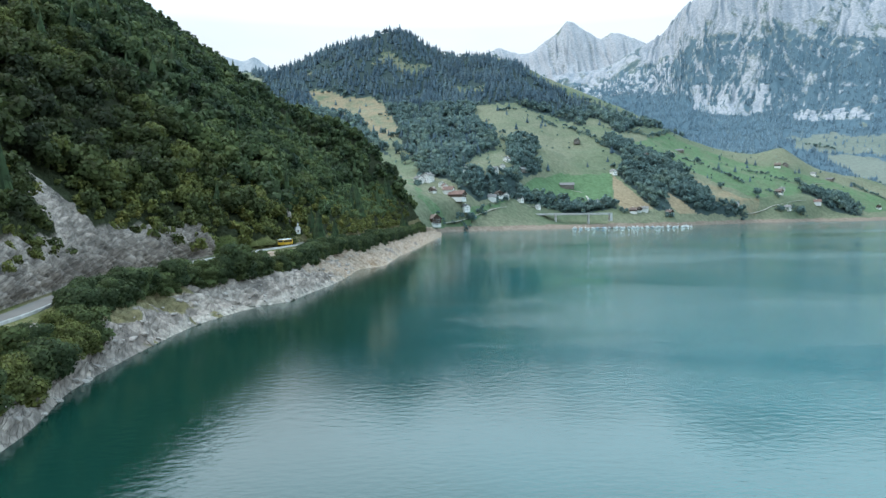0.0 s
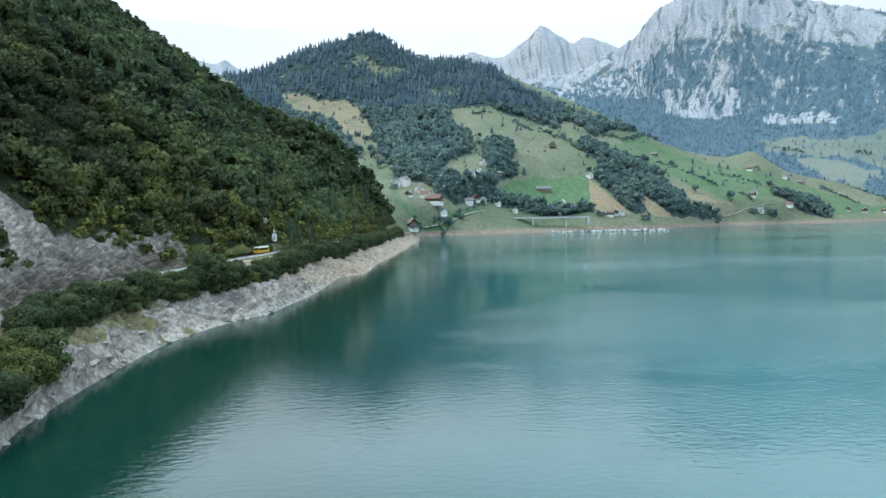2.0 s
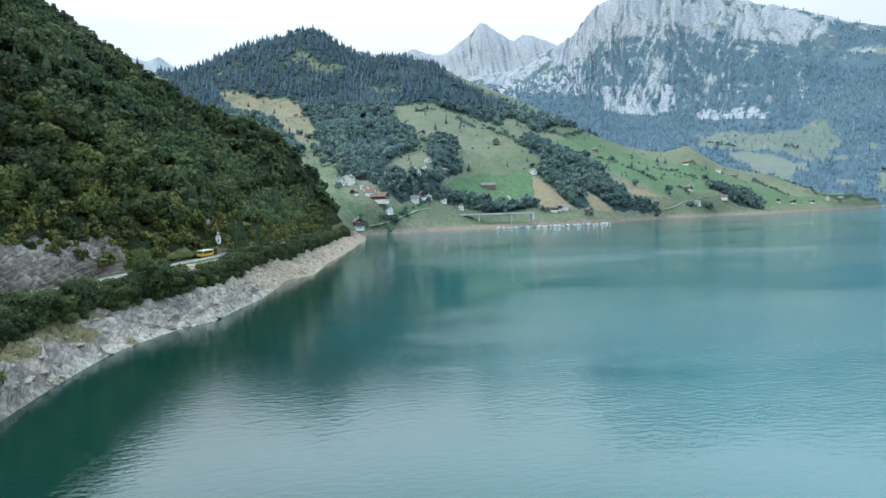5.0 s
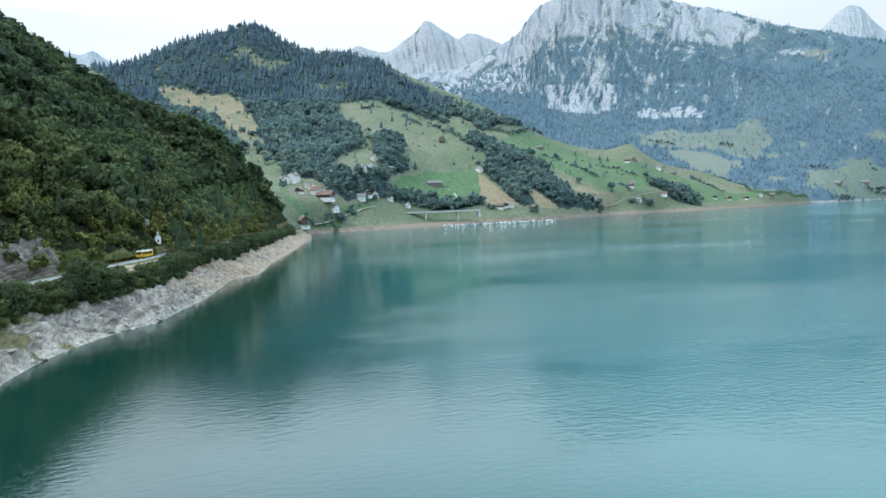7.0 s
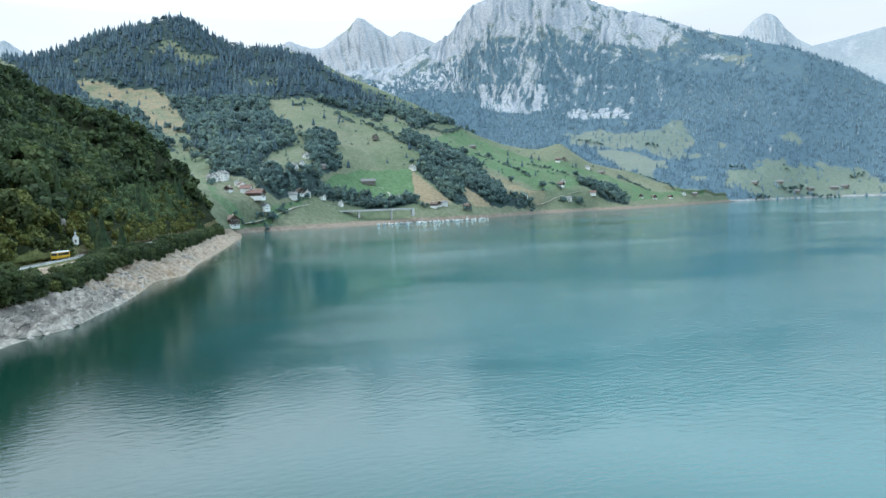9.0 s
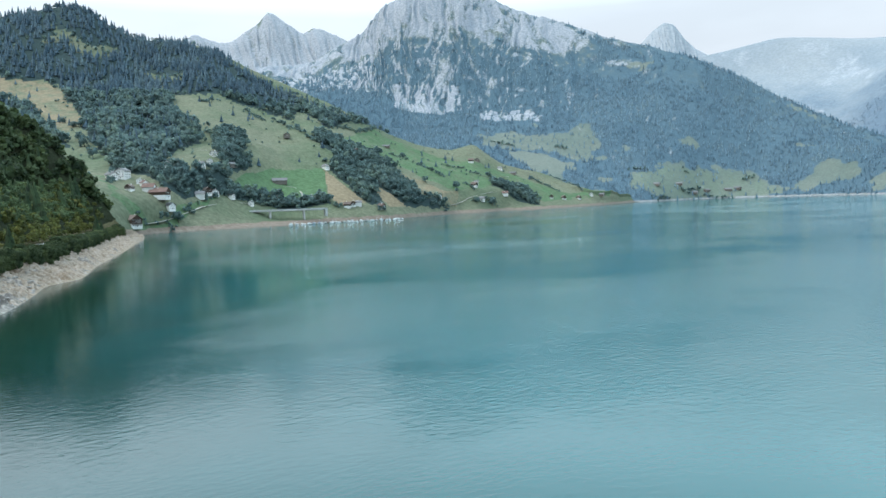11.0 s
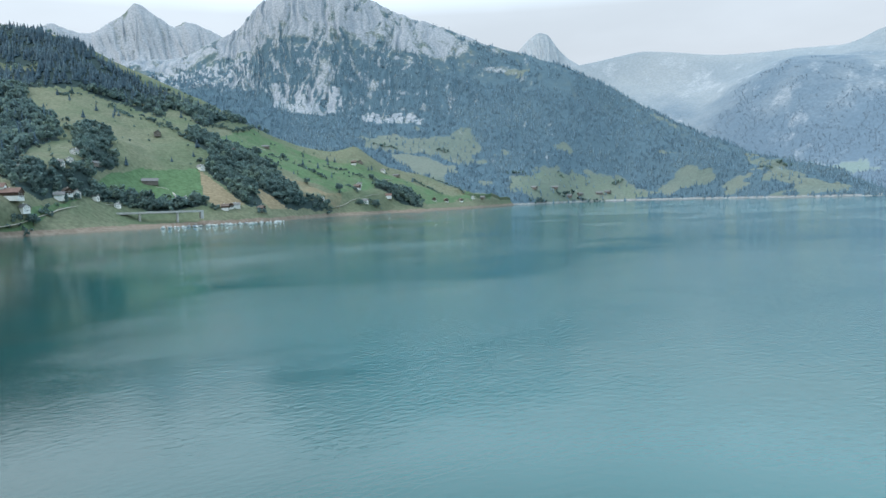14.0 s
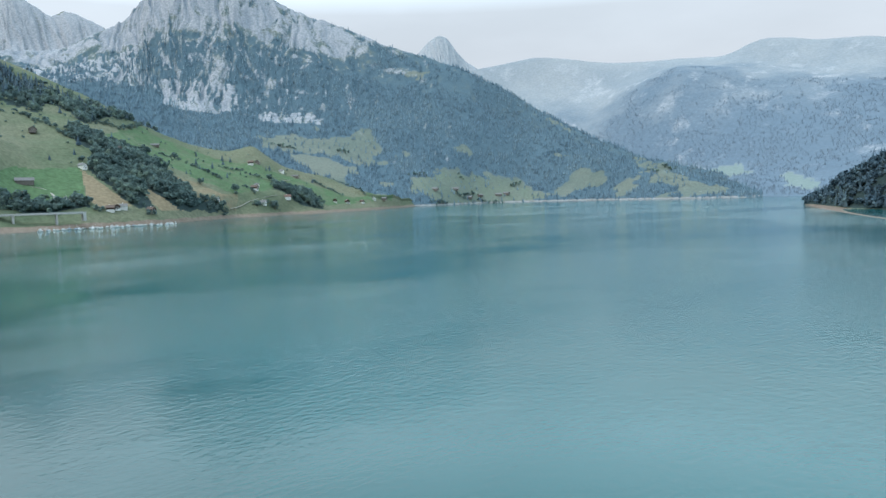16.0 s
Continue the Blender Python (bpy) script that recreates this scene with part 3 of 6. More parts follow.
NEAR_HILL_6 = [(-75.6, -250.0, 15.0), (-76.8, -60.0, 15.0), (-77.5, 40.0, 15.0), (-81.6, 85.0, 15.9), (-84.8, 108.0, 16.4), (-88.2, 130.0, 17.0), (-92.3, 152.0, 18.3), (-95.3, 175.0, 19.7), (-97.0, 200.0, 21.4), (-95.2, 218.0, 21.4), (-91.5, 240.0, 20.7), (-83.5, 265.0, 18.7), (-72.9, 300.0, 16.4), (-67.1, 334.0, 16.0), (-63.7, 360.0, 16.0), (-54.9, 428.0, 16.0), (-50.2, 500.0, 15.7), (-46.0, 575.0, 15.3), (-39.0, 668.0, 16.0), (-19, 746, 19), (-24, 800, 14)]
NEAR_HILL_7 = [(-106.1, -250.0, 42.1), (-107.2, -60.0, 42.0), (-107.8, 40.0, 41.9), (-111.5, 85.0, 42.3), (-114.3, 108.0, 42.4), (-117.2, 130.0, 42.6), (-120.8, 152.0, 43.2), (-123.5, 175.0, 44.1), (-125.0, 200.0, 45.5), (-123.4, 218.0, 45.7), (-120.1, 240.0, 45.4), (-113.1, 265.0, 44.6), (-103.7, 300.0, 43.6), (-98.6, 334.0, 43.9), (-95.7, 360.0, 44.2), (-88.0, 428.0, 45.1), (-83.8, 500.0, 45.3), (-80.1, 575.0, 45.4), (-71.5, 667.9, 47.2), (-45, 745, 64), (-54, 812, 52)]
NEAR_HILL_8 = [(-159.6, -250.0, 89.5), (-160.4, -60.0, 89.2), (-160.8, 40.0, 89.0), (-163.6, 85.0, 88.4), (-165.7, 108.0, 87.8), (-168.0, 130.0, 87.3), (-170.7, 152.0, 87.0), (-172.8, 175.0, 87.1), (-173.9, 200.0, 87.8), (-172.6, 218.0, 88.2), (-170.2, 240.0, 88.8), (-164.8, 265.0, 89.7), (-157.7, 300.0, 91.2), (-153.8, 334.0, 92.6), (-151.6, 360.0, 93.5), (-145.7, 428.0, 96.1), (-142.6, 500.0, 97.2), (-139.7, 575.0, 98.1), (-129.4, 674.2, 97.2), (-85, 748, 106), (-98, 825, 88)]
NEAR_HILL_9 = [(-241.0, -250.0, 161.8), (-241.4, -60.0, 161.1), (-241.6, 40.0, 160.7), (-243.0, 85.0, 158.7), (-244.2, 108.0, 157.1), (-245.4, 130.0, 155.4), (-246.8, 152.0, 153.6), (-247.8, 175.0, 152.4), (-248.5, 200.0, 152.1), (-247.8, 218.0, 153.1), (-246.5, 240.0, 154.9), (-243.7, 265.0, 158.7), (-240.0, 300.0, 163.8), (-238.0, 334.0, 166.9), (-236.8, 360.0, 168.8), (-233.7, 428.0, 173.6), (-232.1, 500.0, 176.2), (-230.7, 575.0, 178.4), (-218.6, 682.7, 172.4), (-165, 765, 136), (-182, 850, 112)]
NEAR_HILL_10 = [(-330.0, -250.0, 240.8), (-330.0, -60.0, 239.7), (-330.0, 40.0, 239.2), (-330.0, 85.0, 235.6), (-330.0, 108.0, 232.9), (-330.0, 130.0, 230.0), (-330.0, 152.0, 226.5), (-330.0, 175.0, 223.8), (-330.0, 200.0, 222.4), (-330.0, 218.0, 224.0), (-330.0, 240.0, 227.1), (-330.0, 265.0, 234.0), (-330.0, 300.0, 243.2), (-330.0, 334.0, 248.2), (-330.0, 360.0, 251.1), (-330.0, 428.0, 258.6), (-330.0, 500.0, 262.6), (-330.0, 575.0, 266.2), (-330.0, 679.0, 268.2), (-336.9, 805.2, 242.1), (-380.0, 900.0, 180.0)]
NEAR_HILL_11 = [(-510.0, -250.0, 465.8), (-510.0, -60.0, 464.7), (-510.0, 40.0, 464.2), (-510.0, 85.0, 460.6), (-510.0, 108.0, 457.9), (-510.0, 130.0, 455.0), (-510.0, 152.0, 451.5), (-510.0, 175.0, 448.8), (-510.0, 200.0, 447.4), (-510.0, 218.0, 449.0), (-510.0, 240.0, 452.1), (-510.0, 265.0, 459.0), (-510.0, 300.0, 468.2), (-510.0, 334.0, 473.2), (-510.0, 360.0, 476.1), (-510.0, 428.0, 483.6), (-510.0, 500.0, 487.6), (-510.0, 575.0, 491.2), (-510.0, 673.9, 489.6), (-516.9, 775.0, 435.2), (-560.0, 900.0, 330.0)]
NEAR_HILL_12 = [(-720.0, -250.0, 340.8), (-720.0, -60.0, 339.7), (-720.0, 40.0, 339.2), (-720.0, 85.0, 335.6), (-720.0, 108.0, 332.9), (-720.0, 130.0, 330.0), (-720.0, 152.0, 326.5), (-720.0, 175.0, 323.8), (-720.0, 200.0, 322.4), (-720.0, 218.0, 324.0), (-720.0, 240.0, 327.1), (-720.0, 265.0, 334.0), (-720.0, 300.0, 343.2), (-720.0, 334.0, 348.2), (-720.0, 360.0, 351.1), (-720.0, 428.0, 358.6), (-720.0, 500.0, 362.6), (-720.0, 575.0, 366.2), (-717.1, 674.6, 372.3), (-702.8, 779.3, 366.2), (-720.0, 900.0, 280.0)]
NEAR_HILL = [NEAR_HILL_0, NEAR_HILL_1, NEAR_HILL_2, NEAR_HILL_3, NEAR_HILL_4, NEAR_HILL_5, NEAR_HILL_6, NEAR_HILL_7, NEAR_HILL_8, NEAR_HILL_9, NEAR_HILL_10, NEAR_HILL_11, NEAR_HILL_12]

# ---- stands of trees, fields and cliffs, in plan ----
C_FOREST = [(-580, 2170), (-506, 2180), (-350, 2173), (-270, 2205), (-190, 2220), (-109, 2227), (-30, 2217), (54, 2191), (170, 2116), (254, 1989), (334, 1903), (408, 1819), (477, 1738), (591, 1816), (653, 1803), (604, 1799), (511, 1700), (415, 1568), (413, 1663), (384, 1719), (343, 1604), (315, 1664), (281, 1665), (258, 1694), (225, 1701), (186, 1712), (158, 1708), (104, 1720), (91, 1644), (101, 1513)]
C_FOREST += [(116, 1416), (115, 1284), (67, 1203), (48, 1123), (8, 1122), (-27, 1174), (-59, 1339), (-74, 1434), (-76, 1536), (-109, 1660), (-134, 1826), (-171, 1871), (-240, 1876), (-271, 1902), (-355, 1930), (-310, 1797), (-245, 1702), (-175, 1613), (-128, 1447), (-76, 1279), (-349, 1731)]
C_CLEARING_TOP = [(-185, 2116), (-120, 2067), (-74, 2019), (-4, 2078), (-5, 2043), (-51, 1969), (-89, 1978), (-119, 2016)]
C_CLEARING_MID = [(38, 1958), (74, 1919), (137, 1860), (140, 1811), (98, 1833), (58, 1905)]
C_VILLAGE_WOOD = [(-27, 1149), (25, 1114), (58, 1088), (105, 1118), (146, 1159), (136, 1126), (149, 1124), (212, 1162), (268, 1151), (303, 1169), (304, 1140), (164, 1108), (125, 1084), (98, 1063), (61, 1018), (37, 1018), (19, 1070), (-27, 1114)]
C_GROVE = [(140, 1340), (183, 1413), (206, 1386), (187, 1278), (190, 1238), (158, 1178), (128, 1149), (132, 1225)]
C_GULLY_A = [(357, 1342), (385, 1378), (400, 1349), (405, 1309), (406, 1247), (405, 1198), (396, 1160), (369, 1156), (351, 1194), (343, 1256), (345, 1297)]
C_GULLY_B = [(366, 1510), (393, 1488), (452, 1473), (512, 1497), (504, 1387), (496, 1306), (506, 1260), (558, 1286), (594, 1301), (519, 1239), (459, 1199), (430, 1208), (412, 1234), (405, 1294), (398, 1361), (364, 1383), (360, 1459)]
C_EDGE_WOOD = [(800, 1508), (831, 1475), (909, 1520), (906, 1468), (879, 1414), (844, 1414), (807, 1421), (770, 1442)]
C_GREEN = [(142, 1133), (176, 1199), (233, 1262), (331, 1288), (304, 1173), (231, 1162), (191, 1153), (150, 1125)]
C_DRY_A = [(328, 1279), (338, 1255), (351, 1194), (367, 1156), (314, 1140), (305, 1169)]
C_DRY_B = [(400, 1229), (439, 1232), (462, 1220), (483, 1212), (413, 1163), (403, 1179)]
C_DRY_C = [(495, 1397), (537, 1363), (587, 1337), (643, 1349), (616, 1320), (553, 1288), (506, 1260), (496, 1306), (496, 1368)]
C_LUSH = [(399, 1466), (588, 1753), (684, 1723), (827, 1629), (955, 1633), (1079, 1579), (1339, 1700), (907, 1437), (895, 1462), (770, 1442), (631, 1351), (562, 1362), (516, 1438)]
C_HOME_FIELD = [(-55, 1094), (-35, 1072), (-16, 946), (19, 946), (69, 1017), (124, 1079), (49, 971), (6, 911), (-24, 920)]
C_BROWN_TOP = [(-355, 1930), (-271, 1902), (-171, 1871), (-134, 1826), (-109, 1660), (-75, 1517), (-77, 1434), (-105, 1432), (-141, 1484), (-175, 1613), (-245, 1702), (-304, 1797)]
D_MEADOW_A = [(1312, 2542), (1433, 2455), (1577, 2383), (1766, 2396), (1663, 2206), (1528, 2119), (1464, 2259), (1349, 2316), (1243, 2384)]
D_MEADOW_B = [(1605, 1960), (1815, 2013), (2039, 2001), (2169, 1943), (2149, 1757), (2093, 1794), (1618, 1832), (1539, 1881)]
D_MEADOW_C = [(2469, 1587), (2404, 1411), (2293, 1239), (2210, 1225), (2251, 1342), (2361, 1493)]
D_MEADOW_D = [(2234, 2745), (2342, 2682), (2293, 2648), (2219, 2697)]
D_CLIFF_LOW = [(1138, 3045), (1406, 2902), (1361, 2789), (1196, 2824), (1088, 2904)]
D_CLIFF_BAND = [(1426, 2751), (1567, 2660), (1637, 2560), (1598, 2516), (1489, 2590), (1400, 2688)]
D_MEADOW_E = [(2628, 2155), (2604, 1933), (2611, 1928), (2594, 2091)]
H_MEADOW_A = [(2756, 1450), (2775, 1304), (2661, 1189), (2665, 1296), (2695, 1409)]
H_MEADOW_B = [(2677, 1076), (2520, 913), (2355, 837), (2306, 872), (2514, 997)]
A_SLAB = [(-121, 200), (-120, 206), (-112, 206), (-100, 204), (-95, 214), (-88, 214), (-90, 180), (-96, 177), (-106, 187)]
A_YOUNG = [(-64, 394), (-72, 422), (-84, 606), (-67, 688), (-46, 713), (-33, 720), (-9, 767), (-38, 664), (-52, 485)]
HEDGES = [[(347, 1482), (371, 1413)], [(548, 1532), (594, 1533)], [(596, 1491), (616, 1445), (635, 1412)], [(702, 1572), (768, 1573)], [(759, 1526), (784, 1519)], [(684, 1413), (691, 1369)], [(667, 1342), (749, 1379)], [(544, 1268), (585, 1294)], [(38, 953), (46, 965)], [(64, 994), (74, 1010)], [(306, 1135), (321, 1132)], [(384, 1140), (396, 1145)], [(1111, 1704), (1149, 1608)], [(1007, 1653), (1031, 1555)], [(5, 925), (12, 940)], [(24, 958), (41, 975)], [(-22, 1095), (-25, 987)], [(164, 1104), (205, 1125), (297, 1149)], [(302, 1601), (337, 1521), (356, 1445)], [(251, 1654), (277, 1573)], [(441, 1614), (503, 1633), (604, 1777)], [(631, 1351), (640, 1360)], [(216, 1136), (275, 1142)], [(86, 1042), (135, 1093)], [(144, 1093), (155, 1097)], [(154, 1669), (170, 1636)]]
FAR_HEDGES = [[(1582, 1818), (1676, 1842)], [(1885, 1900), (1981, 1859)], [(1879, 1995), (1889, 1971)], [(2102, 1917), (2152, 1920)], [(1783, 1894), (1898, 1924)], [(1311, 2419), (1367, 2346)], [(1508, 2282), (1532, 2233)], [(1634, 1993), (1701, 1978)], [(2341, 1436), (2315, 1379)], [(2400, 1408), (2369, 1353)]]
LONE_TREES = [(116, 1531), (176, 1487), (152, 1654), (178, 1655), (249, 1594), (338, 1348), (344, 1326), (290, 1309), (204, 1244), (343, 1546), (376, 1520), (397, 1478), (318, 1564), (544, 1759), (614, 1814), (561, 1347), (639, 1361), (590, 1547), (801, 1518), (-108, 1483), (-89, 1452), (-77, 1434), (-66, 1305), (-51, 1209), (-74, 1346), (52, 975), (134, 1087), (581, 1297), (675, 1339), (728, 1366)]
TRACKS = [[(238, 1213), (260, 1202), (262, 1174), (255, 1156)], [(10, 935), (40, 972), (80, 1015), (133, 1081), (167, 1097)], [(588, 1300), (651, 1341), (761, 1412)], [(394, 1452), (518, 1554), (575, 1617)], [(750, 1537), (824, 1540), (936, 1628)], [(96, 1120), (155, 1217), (107, 1220)]]

# ---- meshes and the grid of the slopes ----
def grid_mesh(name, g):
    """A mesh from a grid of points."""
    h, w = g.shape[:2]
    i = np.arange(h * w).reshape(h, w)
    quads = np.stack([i[:-1, :-1], i[:-1, 1:], i[1:, 1:], i[1:, :-1]], -1).reshape(-1, 4)
    return raw_mesh(name, g.reshape(-1, 3), quads)


def raw_mesh(name, verts, faces, smooth=False):
    """A mesh from arrays; all its faces have as many corners."""
    me = bpy.data.meshes.new(name)
    n, k = faces.shape
    me.vertices.add(len(verts))
    me.vertices.foreach_set("co", np.ascontiguousarray(verts, dtype=np.float32).ravel())
    me.loops.add(n * k)
    me.loops.foreach_set("vertex_index", np.ascontiguousarray(faces, dtype=np.int32).ravel())
    me.polygons.add(n)
    me.polygons.foreach_set("loop_start", np.arange(0, n * k, k, dtype=np.int32))
    me.polygons.foreach_set("use_smooth", np.full(n, smooth))
    me.update(calc_edges=True)
    return me


def give(me, **attributes):
    for key, values in attributes.items():
        me.attributes.new(key, "FLOAT", "POINT").data.foreach_set("value", np.ascontiguousarray(values, dtype=np.float32).ravel())


def inside(x, y, polygon):
    """Which of the points of the plan lie in the polygon."""
    hit = np.zeros(np.shape(x), bool)
    for (ax, ay), (bx, by) in zip(polygon, polygon[1:] + polygon[:1]):
        if ay != by:
            hit ^= ((ay > y) != (by > y)) & (x < (bx - ax) * (y - ay) / (by - ay) + ax)
    return hit


def any_of(x, y, *polygons):
    hit = np.zeros(np.shape(x), bool)
    for p in polygons:
        hit |= inside(x, y, p)
    return hit


def step(v, a, b):
    f = np.clip((v - a) / (b - a), 0, 1)
    return f * f * (3 - 2 * f)


def outward(g):
    """Unit normals of a grid."""
    du = np.gradient(g, axis=1)
    dv = np.gradient(g, axis=0)
    n = np.cross(du, dv)
    n /= np.linalg.norm(n, axis=-1, keepdims=True) + 1e-9
    return n * np.sign(n[..., 2:3] + 1e-6)


def slope(name, rows, across, along, rough, scale, material, label, seed, quiet_rows=1.0):
    """A hillside lofted through its contour lines and roughened; returns its grid and the grid's parameters."""
    g = loft(rows, across, along)
    v = np.repeat(np.linspace(0, 1, along)[:, None], across, 1)
    u = np.repeat(np.linspace(0, 1, across)[None], along, 0)
    fade = step(v * (len(rows) - 1), quiet_rows, quiet_rows + 1.5)
    lift = fbm(g[..., 0] / scale, g[..., 1] / scale, 5, seed)
    g = g.copy()
    g[..., 2] += rough * fade * lift
    return g, u, v


ground_bases = []


def finish_slope(name, g, material, label, **attributes):
    me = grid_mesh(name, g)
    give(me, **attributes)
    me.materials.append(material)
    me.polygons.foreach_set("use_smooth", np.ones(len(me.polygons), bool))
    ob = tagged(new(name, me), label, "hillside", kind="structure")
    ground_bases.append(g)
    return ob


Z0 = np.zeros

# the lake bed and the water over it
bed = raw_mesh("ground", np.array([(-5200, -3000, -14), (5200, -3000, -14), (5200, 5200, -14), (-5200, 5200, -14)], float), np.array([[0, 1, 2, 3]]))
bed.materials.append(NEAR_GROUND)
tagged(new("ground", bed), "silty lake bed and valley floor under the water", "ground", kind="structure")
sheet = raw_mesh("water", np.array([(-4800, -2800, 0), (4900, -2800, 0), (4900, 4900, 0), (-4800, 4900, 0)], float), np.array([[0, 1, 2, 3]]))
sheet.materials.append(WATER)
tagged(new("water", sheet), "turquoise lake water, lightly rippled by wind", "lake", kind="structure")

# the near hill: rock bank, road shelf, cliff, wooded slope
g, u, v = slope("near_hill", NEAR_HILL, 620, 270, 0, 40, NEAR_GROUND, "", 3)
row = v * (len(NEAR_HILL) - 1)
x, y = g[..., 0], g[..., 1]
n = outward(g)
bank = step(row, 1.0, 1.35) * (1 - step(row, 2.6, 3.0))
crag = step(row, 4.9, 5.2) * (1 - step(row, 6.2, 7.0))
g[..., 2] += step(row, 5.3, 6.0) * (1 - step(row, 6.4, 7.4)) * 1.6 * fbm(y / 14, x / 40, 3, 13)
layers = np.abs(fbm((x * 0.8 + y) / 9 + g[..., 2] / 5, (y - x) / 26, 4, 5))
ledge = (0.1 * x + 0.55 * y + 0.85 * g[..., 2]) / 3.4 + 0.9 * fbm(x / 16, y / 16, 3, 14)
ledge = ledge - np.floor(ledge)
block = np.round(2.5 * fbm((x + y) / 6, (y - x) / 9, 2, 15)) / 2.5
g += n * (bank * (1.1 * fbm(x / 5, y / 5, 4, 6) + 1.7 * (ledge - 0.5) + 1.3 * block + 1.2 * (0.4 - layers)))[..., None]
g += n * (crag * (1.4 * fbm(y / 6, g[..., 2] / 9, 4, 8) + 2.6 * (ledge - 0.5) + 1.4 * block + 1.0 * (0.4 - layers)))[..., None]
g[..., 2] += step(row, 7, 8.2) * (8 * fbm((y + 0.25 * x) / 55, x / 160, 4, 9) + 5 * fbm(x / 35, y / 35, 3, 10))
joint = np.exp(-(((y - 204.5) - 0.45 * (x + 56)) / 1.5) ** 2) * step(row, 1.0, 1.1) * (1 - step(row, 1.95, 2.1))
g -= n * (4.5 * joint)[..., None]
slab = inside(x + 4 * fbm(x / 8, y / 8, 3, 4), y, A_SLAB).astype(float)
turf = step(row + 0.9 * fbm(x / 6, y / 6, 4, 12), 1.25, 1.75) * (1 - step(np.abs(y - 170), 18, 34))
turf = np.maximum(turf, 0.8 * step(row + 0.7 * fbm(x / 7, y / 7, 4, 16), 1.75, 2.2) * step(y, 300, 360))
rock = np.maximum(np.maximum(np.where(row < 2.7, 1 - turf, 0), step(row, 4.7, 5.0) * (1 - step(row, 6.0, 6.4)) * step(-np.abs(y - 165), -104, -84)), slab)
gravel = np.where(row < 2.9, 1.0, 0.0) * step(y + 25 * fbm(x / 9, y / 9, 3, 17), 232, 300) * (0.75 + 0.5 * fbm(x / 5, y / 5, 3, 18))
NEAR_GRID, NEAR_ROW = g, row
finish_slope("hillside_1", g, NEAR_GROUND, "steep wooded lakeside hill with a pale bare rock bank", rock=rock, bleach=(1 - step(row, 1.1, 1.45)) * (0.12 + 0.88 * step(y, 130, 185)), beach=gravel, wood=step(row, 5.85, 6.15) * (1 - slab), lush=Z0(x.shape), dry=np.maximum(turf, 0.5 * step(row, 2.2, 2.6) * (1 - step(row, 3, 3.4))))

# the middle hill: shore, village shelf, meadows, spruce top
g, u, v = slope("middle_hill", MIDDLE_HILL, 520, 210, 10, 120, HILL_GROUND, "", 21, 2.0)
x, y = g[..., 0], g[..., 1]
jx, jy = x + 9 * fbm(x / 25, y / 25, 3, 31), y + 9 * fbm(x / 25, y / 25, 3, 32)
wood = any_of(jx, jy, C_FOREST, C_VILLAGE_WOOD, C_GROVE, C_GULLY_A, C_GULLY_B, C_EDGE_WOOD) & ~any_of(jx, jy, C_CLEARING_TOP, C_CLEARING_MID) & ~(inside(x, y, C_FOREST) & (fbm(x / 75, y / 75, 4, 37) > 0.6))
MIDDLE_GRID, MIDDLE_WOOD = g, wood & ~((fbm(x / 45, y / 45, 3, 36) > 0.45) & ~inside(x, y, C_VILLAGE_WOOD))
MIDDLE_EDGE = (any_of(x + 42 * fbm(x / 18, y / 18, 2, 34), y + 42 * fbm(x / 18, y / 18, 2, 35), C_FOREST, C_VILLAGE_WOOD, C_GROVE, C_GULLY_A, C_GULLY_B, C_EDGE_WOOD)) & ~any_of(x, y, C_GREEN, C_DRY_A, C_DRY_B)
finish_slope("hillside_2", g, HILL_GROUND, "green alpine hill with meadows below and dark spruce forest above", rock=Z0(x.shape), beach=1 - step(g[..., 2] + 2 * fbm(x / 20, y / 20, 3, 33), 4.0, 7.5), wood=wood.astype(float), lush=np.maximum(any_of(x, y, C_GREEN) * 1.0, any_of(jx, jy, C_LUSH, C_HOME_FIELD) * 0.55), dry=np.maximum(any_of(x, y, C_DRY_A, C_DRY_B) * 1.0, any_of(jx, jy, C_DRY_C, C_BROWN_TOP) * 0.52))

# the limestone mountain
g, u, v = slope("rock_mountain", ROCK_MOUNTAIN, 620, 230, 22, 260, MOUNTAIN_GROUND, "", 41, 1.2)
row = v * (len(ROCK_MOUNTAIN) - 1)
x, y = g[..., 0], g[..., 1]
side = u * 14
drift = side + 0.25 * fbm(side * 2, row * 2, 3, 42)
ribs = fbm(drift * 7, row * 1.3, 5, 43)
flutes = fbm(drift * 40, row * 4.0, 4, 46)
cliff = step(row, 2.6, 3.4) * (1 - step(side + 0.3 * (5 - row), 5.6, 8.6))
high = step(row + 0.35 * fbm(side * 2.2, row * 2, 4, 47), 3.9, 4.5) * (1 - step(side, 6.4, 9.5))
g[..., 2] += 20 * step(row, 2, 3.2) * (1 - step(row, 4.7, 5.2) * 0.8) * (0.3 + 0.7 * cliff) * ribs
g[..., 2] += 7 * step(row, 2, 3.2) * (1 - step(row, 4.8, 5.2) * 0.6) * (0.3 + 0.7 * cliff) * flutes
patches = 0.75 * fbm(drift * 8, row * 8, 5, 44) + 0.35 * fbm(drift * 2.2, row * 3.5, 3, 48) + 0.3 * flutes
bare = step(patches + 0.38 * cliff + 0.8 * high - 0.85, -0.55, 0.6)
bare = np.maximum(bare, any_of(x, y, D_CLIFF_LOW, D_CLIFF_BAND) * step(0.6 * flutes + 0.7 * fbm(side * 12, row * 5, 3, 45), -0.5, 0.3))
bare = np.maximum(bare, 0.9 * step(row, 2.8, 3.3) * (1 - step(side, 2.4, 3.2)) * step(flutes + patches, -0.3, 0.3) * (1 - step(row, 4.0, 4.3)))
